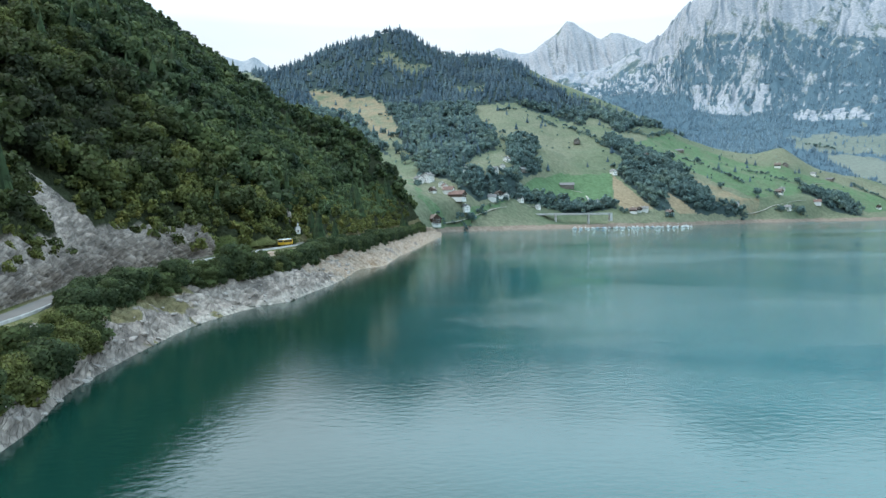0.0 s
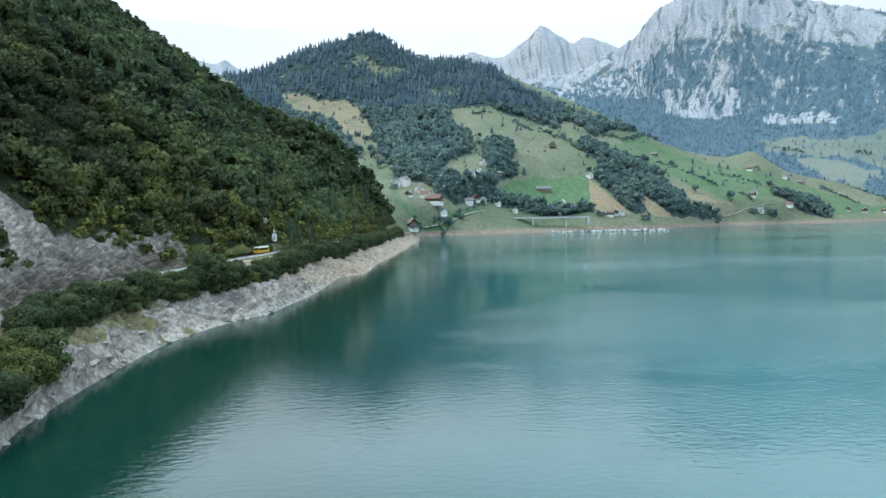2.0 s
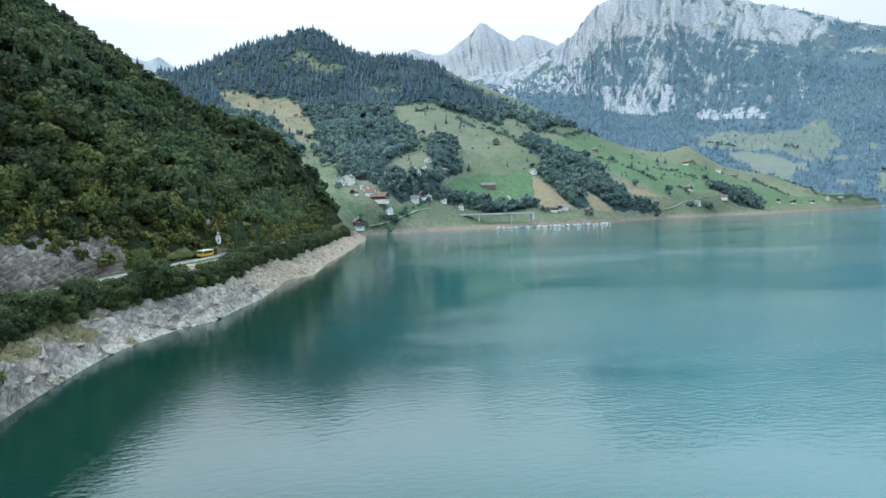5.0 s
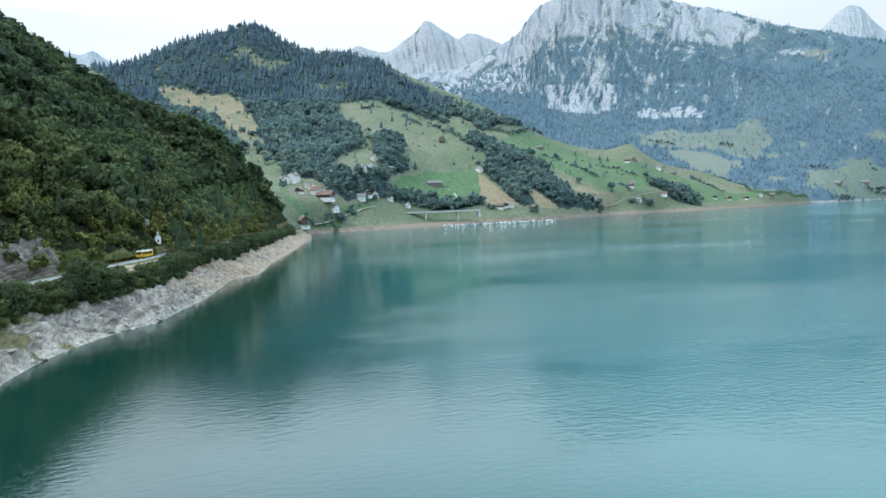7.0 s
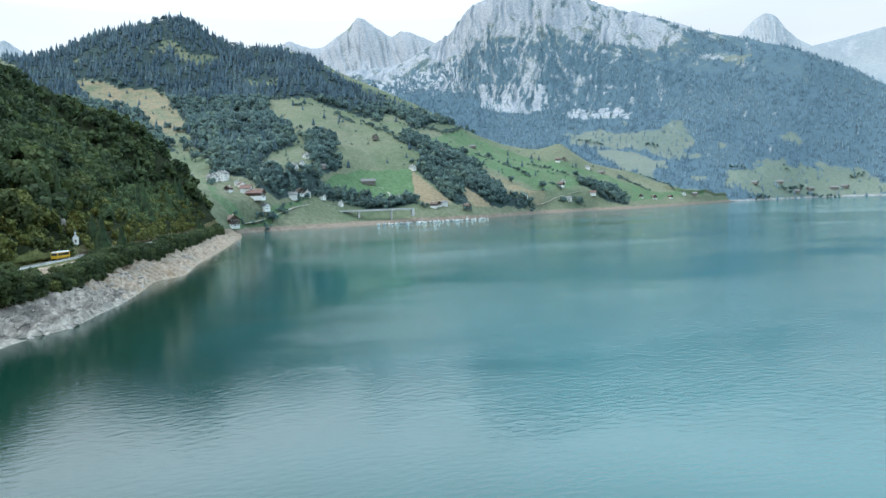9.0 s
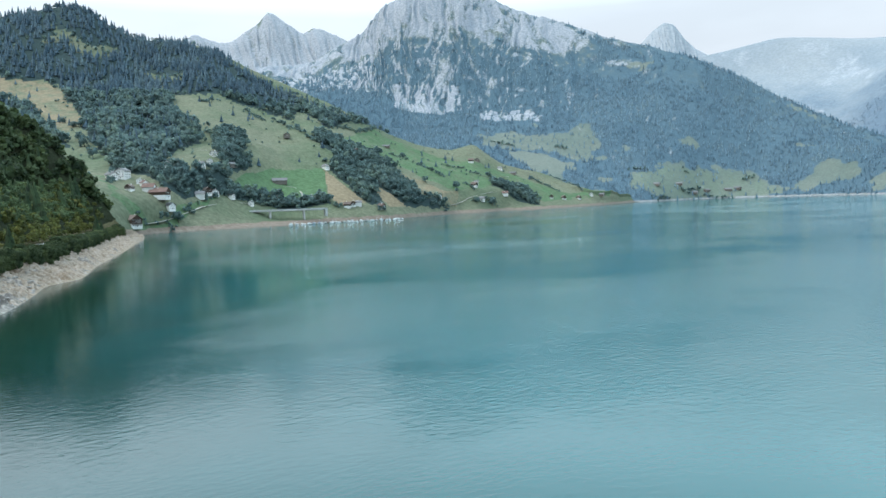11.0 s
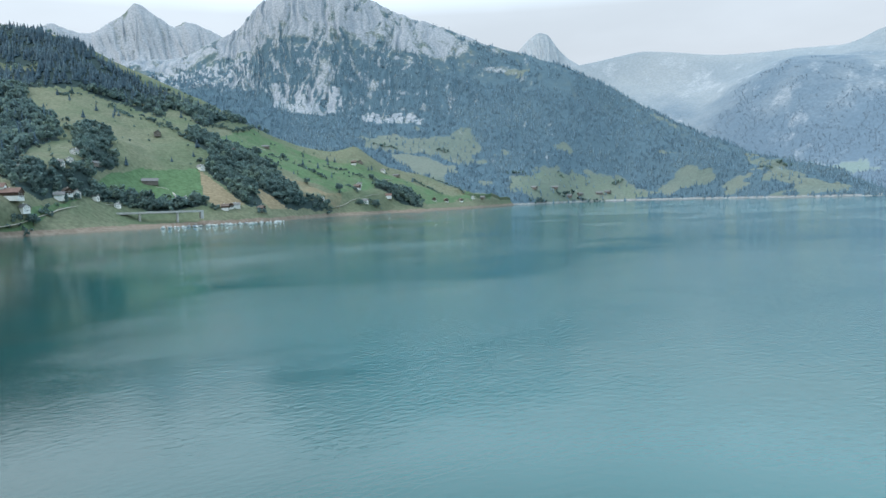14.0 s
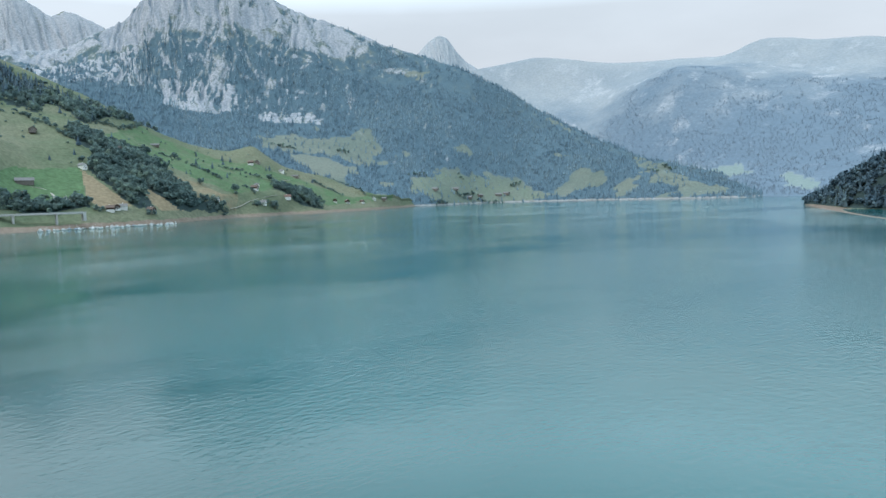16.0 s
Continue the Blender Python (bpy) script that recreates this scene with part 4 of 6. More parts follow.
streaky = fbm(drift * 24, row * 11, 3, 55)
bare = np.maximum(bare, 0.62 * step(streaky + 0.5 * patches + 0.5 * cliff, 0.55, 0.85) * step(row, 2.6, 3.0) * (1 - step(side, 8.5, 10)))
field = any_of(x + 40 * fbm(x / 45, y / 45, 4, 51), y + 40 * fbm(x / 45, y / 45, 4, 52), D_MEADOW_A, D_MEADOW_B, D_MEADOW_C, D_MEADOW_D, D_MEADOW_E)
field |= (fbm(x / 170, y / 170, 4, 53) > 0.52) & (row < 3.2) & (row > 1.1) & (side > 6)
shrubs = step(fbm(drift * 9, row * 6, 4, 54), -0.2, 0.25)
MOUNTAIN_GRID, MOUNTAIN_WOOD = g, (~field) & (bare < 0.45) & ((row < 4.75) | ((row < 5.1) & (side > 6.3))) & (row > 1.05) & ~((row > 3.9) & (shrubs < 0.5) & (side < 9))
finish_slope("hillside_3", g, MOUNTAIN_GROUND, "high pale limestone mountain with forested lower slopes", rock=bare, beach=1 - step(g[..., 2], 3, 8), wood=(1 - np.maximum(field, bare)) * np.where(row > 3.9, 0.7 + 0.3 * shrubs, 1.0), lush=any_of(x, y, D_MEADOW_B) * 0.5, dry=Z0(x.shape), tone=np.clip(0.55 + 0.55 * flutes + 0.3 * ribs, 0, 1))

# white peaks, the pyramid and the far range behind
for name, rows, label, stone, seed, size in (("hillside_4", WHITE_PEAKS, "jagged white limestone peaks", 0.85, 61, 30), ("hillside_5", PYRAMID, "lone rocky horn in pale mist-tinted colours", 0.6, 66, 14), ("hillside_6", FAR_PEAK, "far grey rocky summit", 0.8, 71, 10)):
    g, u, v = slope(name, rows, 220, 90, size * 0.6, 170, MOUNTAIN_GROUND, label, seed)
    side, row = u * len(rows[0]), v * (len(rows) - 1)
    lean = side + 0.9 * row + 0.3 * fbm(side * 2, row * 2, 3, seed + 5)
    ribs = fbm(lean * 3.5, row * 1.2, 4, seed + 1)
    flutes = fbm(lean * 12, row * 2.5, 4, seed + 3)
    g[..., 2] += size * (ribs + 0.5 * flutes) * step(row, 0.5, 1.5) * (1 - 0.75 * step(row, len(rows) - 2.6, len(rows) - 2.1))
    green = step(row, len(rows) - 2.3, len(rows) - 2.05) * step(fbm(side * 1.3, row * 2, 3, seed + 2), 0.0, 0.3)
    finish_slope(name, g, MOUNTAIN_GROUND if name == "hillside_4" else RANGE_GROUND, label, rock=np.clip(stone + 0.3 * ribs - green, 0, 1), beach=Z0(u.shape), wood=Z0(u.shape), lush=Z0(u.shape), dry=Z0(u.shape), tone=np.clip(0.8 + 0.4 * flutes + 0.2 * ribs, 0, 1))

g, u, v = slope("far_range", FAR_RANGE, 300, 120, 13, 330, RANGE_GROUND, "", 81, 1.2)
x, y, row, side = g[..., 0], g[..., 1], v * (len(FAR_RANGE) - 1), u * 11
drift = side + 0.3 * fbm(side * 2, row * 2, 3, 86)
flutes = fbm(x / 120, y / 120, 3, 87)
field = any_of(x + 35 * fbm(x / 50, y / 50, 3, 88), y + 35 * fbm(x / 50, y / 50, 3, 89), H_MEADOW_A, H_MEADOW_B)
dark = (1 - step(row + 0.9 * fbm(x / 260, y / 260, 5, 84), 1.9, 4.9)) * step(side + 0.9 * fbm(x / 200, y / 200, 4, 90), 0.8, 4.2)
RANGE_GRID, RANGE_WOOD = g, (dark + 0.9 * fbm(x / 60, y / 60, 3, 91) > 0.75) & ~field & (row > 1.1) & (row < 3.2)
stony = step(flutes + 0.7 * fbm(x / 40, y / 40, 3, 85), 0.2, 0.9) * (1 - step(row, 4.6, 5))
finish_slope("hillside_7", g, RANGE_GROUND, "far range with blue haze and a pale misty crest put into its colour", rock=np.where(dark > 0.5, stony * 0.45, stony * 0.8), beach=Z0(x.shape), wood=dark * (1 - field), lush=field * 1.0, dry=Z0(x.shape), tone=np.clip(0.5 + 0.35 * flutes, 0, 1))

g, u, v = slope("headland", HEADLAND, 160, 80, 4, 50, NEAR_GROUND, "", 91, 2.2)
row = v * (len(HEADLAND) - 1)
HEADLAND_GRID, HEADLAND_ROW = g, row
finish_slope("hillside_8", g, HILL_GROUND, "dark wooded headland with a bare shingle beach", rock=Z0(u.shape), beach=1 - step(row, 1.9, 2.1), wood=step(row, 1.9, 2.2), lush=Z0(u.shape), dry=Z0(u.shape))

# ---- trees ----
def leaf_cloud(rng, count, lobes, size):
    """Small bent leaf clumps over the shells of some lobes: corners and triangles. lobes: centre and radii each."""
    pick = rng.integers(0, len(lobes), count)
    way = rng.normal(size=(count, 3))
    way[:, 2] = way[:, 2] * 0.9 + 0.25
    way /= np.linalg.norm(way, axis=1, keepdims=True)
    lob = np.array(lobes, float)[pick]
    at = lob[:, :3] + way * lob[:, 3:] * rng.uniform(0.72, 1.06, (count, 1))
    face = way + rng.normal(size=(count, 3)) * 0.45
    face /= np.linalg.norm(face, axis=1, keepdims=True)
    side = np.cross(face, rng.normal(size=(count, 3)))
    side /= np.linalg.norm(side, axis=1, keepdims=True) + 1e-9
    rise = np.cross(face, side)
    s = size * rng.uniform(0.6, 1.4, (count, 1))
    corners = np.stack([at + side * s, at + rise * s * 0.75 + face * s * 0.2, at - side * s * 0.9, at - rise * s * 0.8 - face * s * 0.25], 1).reshape(-1, 3)
    i = np.arange(count)[:, None] * 4
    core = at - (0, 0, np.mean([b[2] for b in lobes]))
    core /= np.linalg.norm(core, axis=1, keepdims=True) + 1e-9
    # Shading normals lean upward beyond the true shape, so crowns gather more sky light.
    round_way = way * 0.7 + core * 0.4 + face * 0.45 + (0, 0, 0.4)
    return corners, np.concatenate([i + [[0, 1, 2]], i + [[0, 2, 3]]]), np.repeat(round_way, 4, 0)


def stem(height, radius, sides=5):
    a = np.linspace(0, 2 * np.pi, sides, endpoint=False)
    ring = np.stack([np.cos(a), np.sin(a), 0 * a], 1)
    v = np.concatenate([ring * radius, ring * radius * 0.45 + (0, 0, height)])
    k = np.arange(sides)
    j = (k + 1) % sides
    return v, np.concatenate([np.stack([k, j, j + sides], 1), np.stack([k, j + sides, k + sides], 1)]), np.concatenate([ring, ring])


def joined(*parts):
    v, f, n, base = [], [], [], 0
    for pv, pf, pn in parts:
        v.append(pv)
        f.append(pf + base)
        n.append(pn)
        base += len(pv)
    return np.concatenate(v), np.concatenate(f), np.concatenate(n)


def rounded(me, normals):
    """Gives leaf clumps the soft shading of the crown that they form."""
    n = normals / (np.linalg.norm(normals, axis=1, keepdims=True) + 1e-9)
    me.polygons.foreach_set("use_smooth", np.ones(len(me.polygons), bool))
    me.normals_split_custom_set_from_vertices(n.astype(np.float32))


def broadleaf_shape(seed, count, size, lobes=6, wide=0.36, low=0.0):
    """A broadleaf crown of unit height."""
    rng = np.random.default_rng(seed)
    blobs = [(0, 0, 0.6, wide * 0.85, wide * 0.85, 0.36)]
    for k in range(lobes):
        a = 6.283 * (k + rng.uniform(-0.3, 0.3)) / lobes
        r = wide * rng.uniform(0.35, 0.62)
        blobs.append((r * math.cos(a), r * math.sin(a), rng.uniform(0.36, 0.8), wide * rng.uniform(0.4, 0.6), wide * rng.uniform(0.4, 0.6), rng.uniform(0.14, 0.24)))
    v, f, n = leaf_cloud(rng, count, blobs, size)
    keep = v.reshape(-1, 4, 3)[:, :, 2].mean(1) > low
    k = int(keep.sum())
    i = np.arange(k)[:, None] * 4
    return v[np.repeat(keep, 4)], np.concatenate([i + [[0, 1, 2]], i + [[0, 2, 3]]]), n[np.repeat(keep, 4)]


def spruce_shape(seed, tiers, points, wide=0.17):
    """A spruce of unit height: drooping ragged whorls round a stem."""
    rng = np.random.default_rng(seed)
    out = [stem(0.9, 0.014, 4)] if tiers > 4 else []
    for k in range(tiers):
        f = k / tiers
        z, r = 0.1 + 0.74 * f, wide * (1 - f) ** 0.85 + 0.02
        rise = (0.95 - z) * 0.5 + 0.05 if k < tiers - 1 else 1 - z
        a = 6.283 * (np.arange(points * 2) + rng.uniform(-0.3, 0.3, points * 2)) / (points * 2)
        rr = r * np.where(np.arange(points * 2) % 2, 0.5, 1.0) * rng.uniform(0.75, 1.2, points * 2)
        ring = np.stack([np.cos(a) * rr, np.sin(a) * rr, z - 0.05 * rr / max(r, 1e-6) + rng.uniform(-0.02, 0.02, points * 2)], 1)
        v = np.concatenate([ring, [[rng.uniform(-0.01, 0.01), 0, z + rise]]])
        i = np.arange(points * 2)
        up = np.stack([np.cos(a), np.sin(a), 0 * a + 0.45], 1)
        out.append((v, np.stack([i, (i + 1) % (points * 2), np.full_like(i, points * 2)], 1), np.concatenate([up, [[0, 0, 1]]])))
    return joined(*out)


def planted(name, shapes, spots, heights, material, label, seed, category="forest"):
    """One stand of trees as one mesh: shapes of unit height at the spots."""
    rng = np.random.default_rng(seed)
    verts, faces, tints, normals, base = [], [], [], [], 0
    which = rng.integers(0, len(shapes), len(spots))
    for k, (sv, sf, sn) in enumerate(shapes):
        p, h = spots[which == k], heights[which == k]
        if not len(p):
            continue
        a = rng.uniform(0, 6.283, len(p))
        w = h * rng.uniform(0.85, 1.2, len(p))
        c, s = np.cos(a)[:, None], np.sin(a)[:, None]
        x = (sv[None, :, 0] * c - sv[None, :, 1] * s) * w[:, None]
        y = (sv[None, :, 0] * s + sv[None, :, 1] * c) * w[:, None]
        z = sv[None, :, 2] * h[:, None]
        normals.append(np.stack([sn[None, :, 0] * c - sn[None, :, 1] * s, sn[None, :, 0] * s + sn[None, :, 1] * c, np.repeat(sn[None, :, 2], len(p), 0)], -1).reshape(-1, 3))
        verts.append((np.stack([x, y, z], -1) + p[:, None]).reshape(-1, 3))
        faces.append((sf[None] + (np.arange(len(p)) * len(sv))[:, None, None]).reshape(-1, 3) + base)
        tints.append(np.repeat(rng.uniform(0, 1, len(p)), len(sv)))
        base += len(p) * len(sv)
    me = raw_mesh(name, np.concatenate(verts), np.concatenate(faces))
    give(me, tint=np.concatenate(tints))
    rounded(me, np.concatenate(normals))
    me.materials.append(material)
    return tagged(new(name, me), label, category, kind="stuff")


def spots_on(g, allowed, spacing, seed, limit=20000):
    """Random spots on a grid, about one in spacing squared of plan where allowed."""
    rng = np.random.default_rng(seed)
    a, b = g[1:, :-1] - g[:-1, :-1], g[:-1, 1:] - g[:-1, :-1]
    area = np.abs(a[..., 0] * b[..., 1] - a[..., 1] * b[..., 0]) * allowed[:-1, :-1]
    chance = area.ravel()
    count = min(limit, int(chance.sum() / spacing**2))
    cells = rng.choice(len(chance), count, p=chance / chance.sum())
    i, j = np.unravel_index(cells, area.shape)
    f, h = rng.uniform(0, 1, (count, 1)), rng.uniform(0, 1, (count, 1))
    return g[i, j] + a[i, j] * f + b[i, j] * h


def heights_for(spots, low, high, seed):
    return np.random.default_rng(seed).uniform(low, high, len(spots))


# the wood on the near hill, finer where it stands close to the water's camera side
x, y, row = NEAR_GRID[..., 0], NEAR_GRID[..., 1], NEAR_ROW
seen = (x > -0.74 * y - 70) & (y > 20)
woods = (row > 6.25) & (row < 11.2) & seen & ~inside(x, y, A_SLAB)
young = inside(x, y, A_YOUNG)
CROWNS_CLOSE = [broadleaf_shape(k, 400, 0.05, 9, 0.36, 0.38) for k in range(5)]
CROWNS_MID = [broadleaf_shape(10 + k, 140, 0.085, 6, 0.36, 0.34) for k in range(4)]
CROWNS_FAR = [broadleaf_shape(20 + k, 56, 0.128, 5, 0.36, 0.34) for k in range(4)]
CROWNS_DISTANT = [broadleaf_shape(30 + k, 42, 0.15, 4, 0.36, 0.34) for k in range(4)]
SPRUCES_CLOSE = [spruce_shape(40 + k, 9, 6, 0.2) for k in range(3)]
SPRUCES_FAR = [spruce_shape(50 + k, 5, 4, 0.19 + 0.025 * k) for k in range(4)]
SPRUCES_DISTANT = [spruce_shape(60 + k, 3, 3, 0.2) for k in range(3)]
for k, (near, far, space, crowns) in enumerate(((0, 330, 6.5, CROWNS_CLOSE), (330, 560, 6.5, CROWNS_MID), (560, 900, 7.0, CROWNS_FAR))):
    zone = woods & (y >= near) & (y < far)
    s = spots_on(NEAR_GRID, zone & ~young, space, 100 + k)
    planted("wood", crowns, s - (0, 0, 1.5), heights_for(s, 8, 16.5, 110 + k), WOOD_LEAF if k else BROADLEAF, "dense mixed beech wood on the steep slope", 120 + k)
s = spots_on(NEAR_GRID, woods & young, 5.0, 104)
planted("thicket", CROWNS_MID, s - (0, 0, 0.8), heights_for(s, 5, 9, 114), YOUNG_LEAF, "low young broadleaf thicket above the road", 124)
s = spots_on(NEAR_GRID, (row > 5.1) & (row < 6.9) & seen & ((y > 226) | (y < 126)) & (y > 30) & (x < -62 + 34 * step(y, 300, 440)), 5.4, 106)
planted("thicket", CROWNS_MID, s - (0, 0, 0.6), heights_for(s, 4, 7.5, 116), YELLOWING, "yellowing shrubs at the foot of the wood", 126)
s = spots_on(NEAR_GRID, (row > 5.95 - 0.3 * step(-np.abs(y - 155), -40, -28)) & (row < 6.9) & seen & (y > 100) & (y < 310) & ~inside(x, y, A_SLAB), 3.6, 107)
planted("thicket", CROWNS_MID, s - (0, 0, 0.6), heights_for(s, 3, 6.5, 117), YELLOWING, "yellowing shrubs along the top of the cliff", 127)
s = spots_on(NEAR_GRID, woods & (y > 60) & (y < 330), 34, 108)
planted("wood", [spruce_shape(44 + k, 17, 9, 0.19) for k in range(3)], s - (0, 0, 1), heights_for(s, 11, 18, 118), SPRUCE, "dark spruces standing among the near beech wood", 128)
s = spots_on(NEAR_GRID, woods & (y >= 330), 28, 105)
planted("wood", SPRUCES_CLOSE, s - (0, 0, 1), heights_for(s, 14, 22, 115), SPRUCE, "dark spruces standing among the beech wood", 125)

# the middle hill
x, y = MIDDLE_GRID[..., 0], MIDDLE_GRID[..., 1]
top = inside(x, y, C_FOREST) & MIDDLE_WOOD
upper = top & (MIDDLE_GRID[..., 2] > 285)
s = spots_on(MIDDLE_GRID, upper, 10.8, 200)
planted("forest", SPRUCES_FAR, s, heights_for(s, 12, 26, 201), HILL_SPRUCE, "dark spruce forest on the hill top, haze-tinted blue-green", 202)
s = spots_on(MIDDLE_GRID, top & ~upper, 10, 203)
planted("forest", CROWNS_DISTANT, s - (0, 0, 1), heights_for(s, 11, 20, 204), HILL_LEAF, "mixed wood below the spruces, haze-tinted grey-green", 205)
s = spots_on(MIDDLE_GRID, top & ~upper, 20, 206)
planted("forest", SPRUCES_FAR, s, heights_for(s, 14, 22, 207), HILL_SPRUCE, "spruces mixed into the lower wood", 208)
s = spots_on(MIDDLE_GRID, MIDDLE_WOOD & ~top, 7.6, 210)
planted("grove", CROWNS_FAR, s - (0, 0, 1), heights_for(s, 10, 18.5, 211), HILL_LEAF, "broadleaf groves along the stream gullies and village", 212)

s = spots_on(MIDDLE_GRID, MIDDLE_EDGE & ~MIDDLE_WOOD, 15, 213)
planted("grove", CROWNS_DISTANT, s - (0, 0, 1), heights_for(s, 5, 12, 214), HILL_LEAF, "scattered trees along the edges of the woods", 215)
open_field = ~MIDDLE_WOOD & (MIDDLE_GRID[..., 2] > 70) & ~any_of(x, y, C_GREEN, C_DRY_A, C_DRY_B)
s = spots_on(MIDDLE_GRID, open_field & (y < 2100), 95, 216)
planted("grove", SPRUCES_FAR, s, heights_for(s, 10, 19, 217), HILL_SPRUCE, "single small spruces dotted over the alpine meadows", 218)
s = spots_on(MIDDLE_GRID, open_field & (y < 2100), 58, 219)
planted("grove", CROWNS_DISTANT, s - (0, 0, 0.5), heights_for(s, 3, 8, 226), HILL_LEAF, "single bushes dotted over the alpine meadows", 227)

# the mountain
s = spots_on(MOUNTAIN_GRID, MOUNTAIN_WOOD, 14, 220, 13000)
planted("forest", SPRUCES_DISTANT, s - (0, 0, 1), heights_for(s, 12, 22, 221), MOUNTAIN_SPRUCE, "conifer forest on the mountain flank, haze-tinted blue-grey", 222)

x, y = MOUNTAIN_GRID[..., 0], MOUNTAIN_GRID[..., 1]
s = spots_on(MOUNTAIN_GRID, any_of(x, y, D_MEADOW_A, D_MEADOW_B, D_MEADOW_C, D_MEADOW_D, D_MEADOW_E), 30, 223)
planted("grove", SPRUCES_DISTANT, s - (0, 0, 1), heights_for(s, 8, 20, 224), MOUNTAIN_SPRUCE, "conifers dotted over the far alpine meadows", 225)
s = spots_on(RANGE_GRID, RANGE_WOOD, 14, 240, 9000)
planted("forest", SPRUCES_DISTANT, s - (0, 0, 2), heights_for(s, 8, 14, 241), RANGE_SPRUCE, "far range forest with blue haze in its colour", 242)

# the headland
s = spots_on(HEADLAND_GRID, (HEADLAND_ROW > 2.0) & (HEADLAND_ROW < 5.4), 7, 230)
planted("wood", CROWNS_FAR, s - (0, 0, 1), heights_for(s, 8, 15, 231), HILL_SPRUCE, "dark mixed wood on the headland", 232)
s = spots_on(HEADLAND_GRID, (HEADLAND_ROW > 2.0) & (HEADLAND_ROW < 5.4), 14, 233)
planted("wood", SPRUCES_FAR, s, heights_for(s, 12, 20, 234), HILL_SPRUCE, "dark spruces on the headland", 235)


# ---- helpers for things ----
def part(name, bm, material, parent, label=""):
    """Links a bmesh as one mesh object under a thing or a part."""
    me = bpy.data.meshes.new(name)
    bm.to_mesh(me)
    bm.free()
    if material:
        me.materials.append(material)
    ob = new(name, me)
    ob.parent = parent
    return tagged(ob, label)


def boxes(*specs):
    """A bmesh of boxes: centre and size each, and a bevel."""
    bm = bmesh.new()
    for c, s in specs:
        bmesh.ops.create_cube(bm, size=1, matrix=Matrix.Translation(c) @ Matrix.Diagonal((*s, 1)))
    return bm


def prism(outline, length, axis="y"):
    """A bmesh: an outline of (across, up) drawn out along y, centred."""
    bm = bmesh.new()
    rings = [[bm.verts.new((a, sgn * length / 2, b)) for a, b in outline] for sgn in (-1, 1)]
    bm.faces.new(rings[0])
    bm.faces.new(rings[1][::-1])
    k = len(outline)
    for i in range(k):
        j = (i + 1) % k
        bm.faces.new((rings[0][j], rings[0][i], rings[1][i], rings[1][j]))
    bmesh.ops.recalc_face_normals(bm, faces=bm.faces[:])
    return bm


def thing(name, label, category, group=""):
    return tagged(new(name), label, category, group)


def ground_at(x, y, *grids):
    """The height of the slopes at a place of the plan."""
    best = -9.0
    for g in grids:
        d = (g[..., 0] - x) ** 2 + (g[..., 1] - y) ** 2
        k = np.argpartition(d.ravel(), 4)[:4]
        w = 1 / (d.ravel()[k] + 0.5)
        if d.ravel()[k].min() < 400:
            best = max(best, float((g[..., 2].ravel()[k] * w).sum() / w.sum()))
    return best


PLASTER = plain_material("white_plaster", (0.74, 0.73, 0.69), 0.85, 0.15)
DARK_WOOD = plain_material("dark_weathered_wood", (0.085, 0.055, 0.04), 0.8, 0.4)
GREY_WOOD = plain_material("silvered_barn_wood", (0.19, 0.165, 0.145), 0.85, 0.4)
RED_TILE = plain_material("red_brown_roof_tiles", (0.17, 0.105, 0.085), 0.8, 0.35)
GREY_ROOF = plain_material("grey_fibre_cement_roof", (0.17, 0.165, 0.16), 0.75, 0.25)
BROWN_ROOF = plain_material("brown_roof_tiles", (0.15, 0.11, 0.09), 0.8, 0.3)
WINDOW_GLASS = plain_material("window_glass", (0.03, 0.04, 0.05), 0.08, 0.1, spec=0.6)
WHITE_PAINT = plain_material("white_paint", (0.78, 0.78, 0.77), 0.45, 0.1)
BLUE_TARP = plain_material("blue_tarpaulin", (0.12, 0.22, 0.36), 0.6, 0.15)
CONCRETE = plain_material("pale_concrete", (0.52, 0.51, 0.49), 0.85, 0.2, 0.5)
ASPHALT = plain_material("grey_asphalt", (0.2, 0.178, 0.158), 0.9, 0.2, 0.4)
GRAVEL = plain_material("pale_gravel", (0.36, 0.34, 0.29), 0.95, 0.2, 0.6)
STEEL = plain_material("galvanised_steel", (0.45, 0.46, 0.47), 0.4, 0.15, metal=0.9)
YELLOW_PAINT = plain_material("yellow_coach_paint", (0.62, 0.36, 0.03), 0.35, 0.1)
RUBBER = plain_material("black_rubber", (0.02, 0.02, 0.02), 0.9)
STONE = plain_material("grey_limestone", (0.36, 0.325, 0.29), 0.9, 0.4, 0.8)


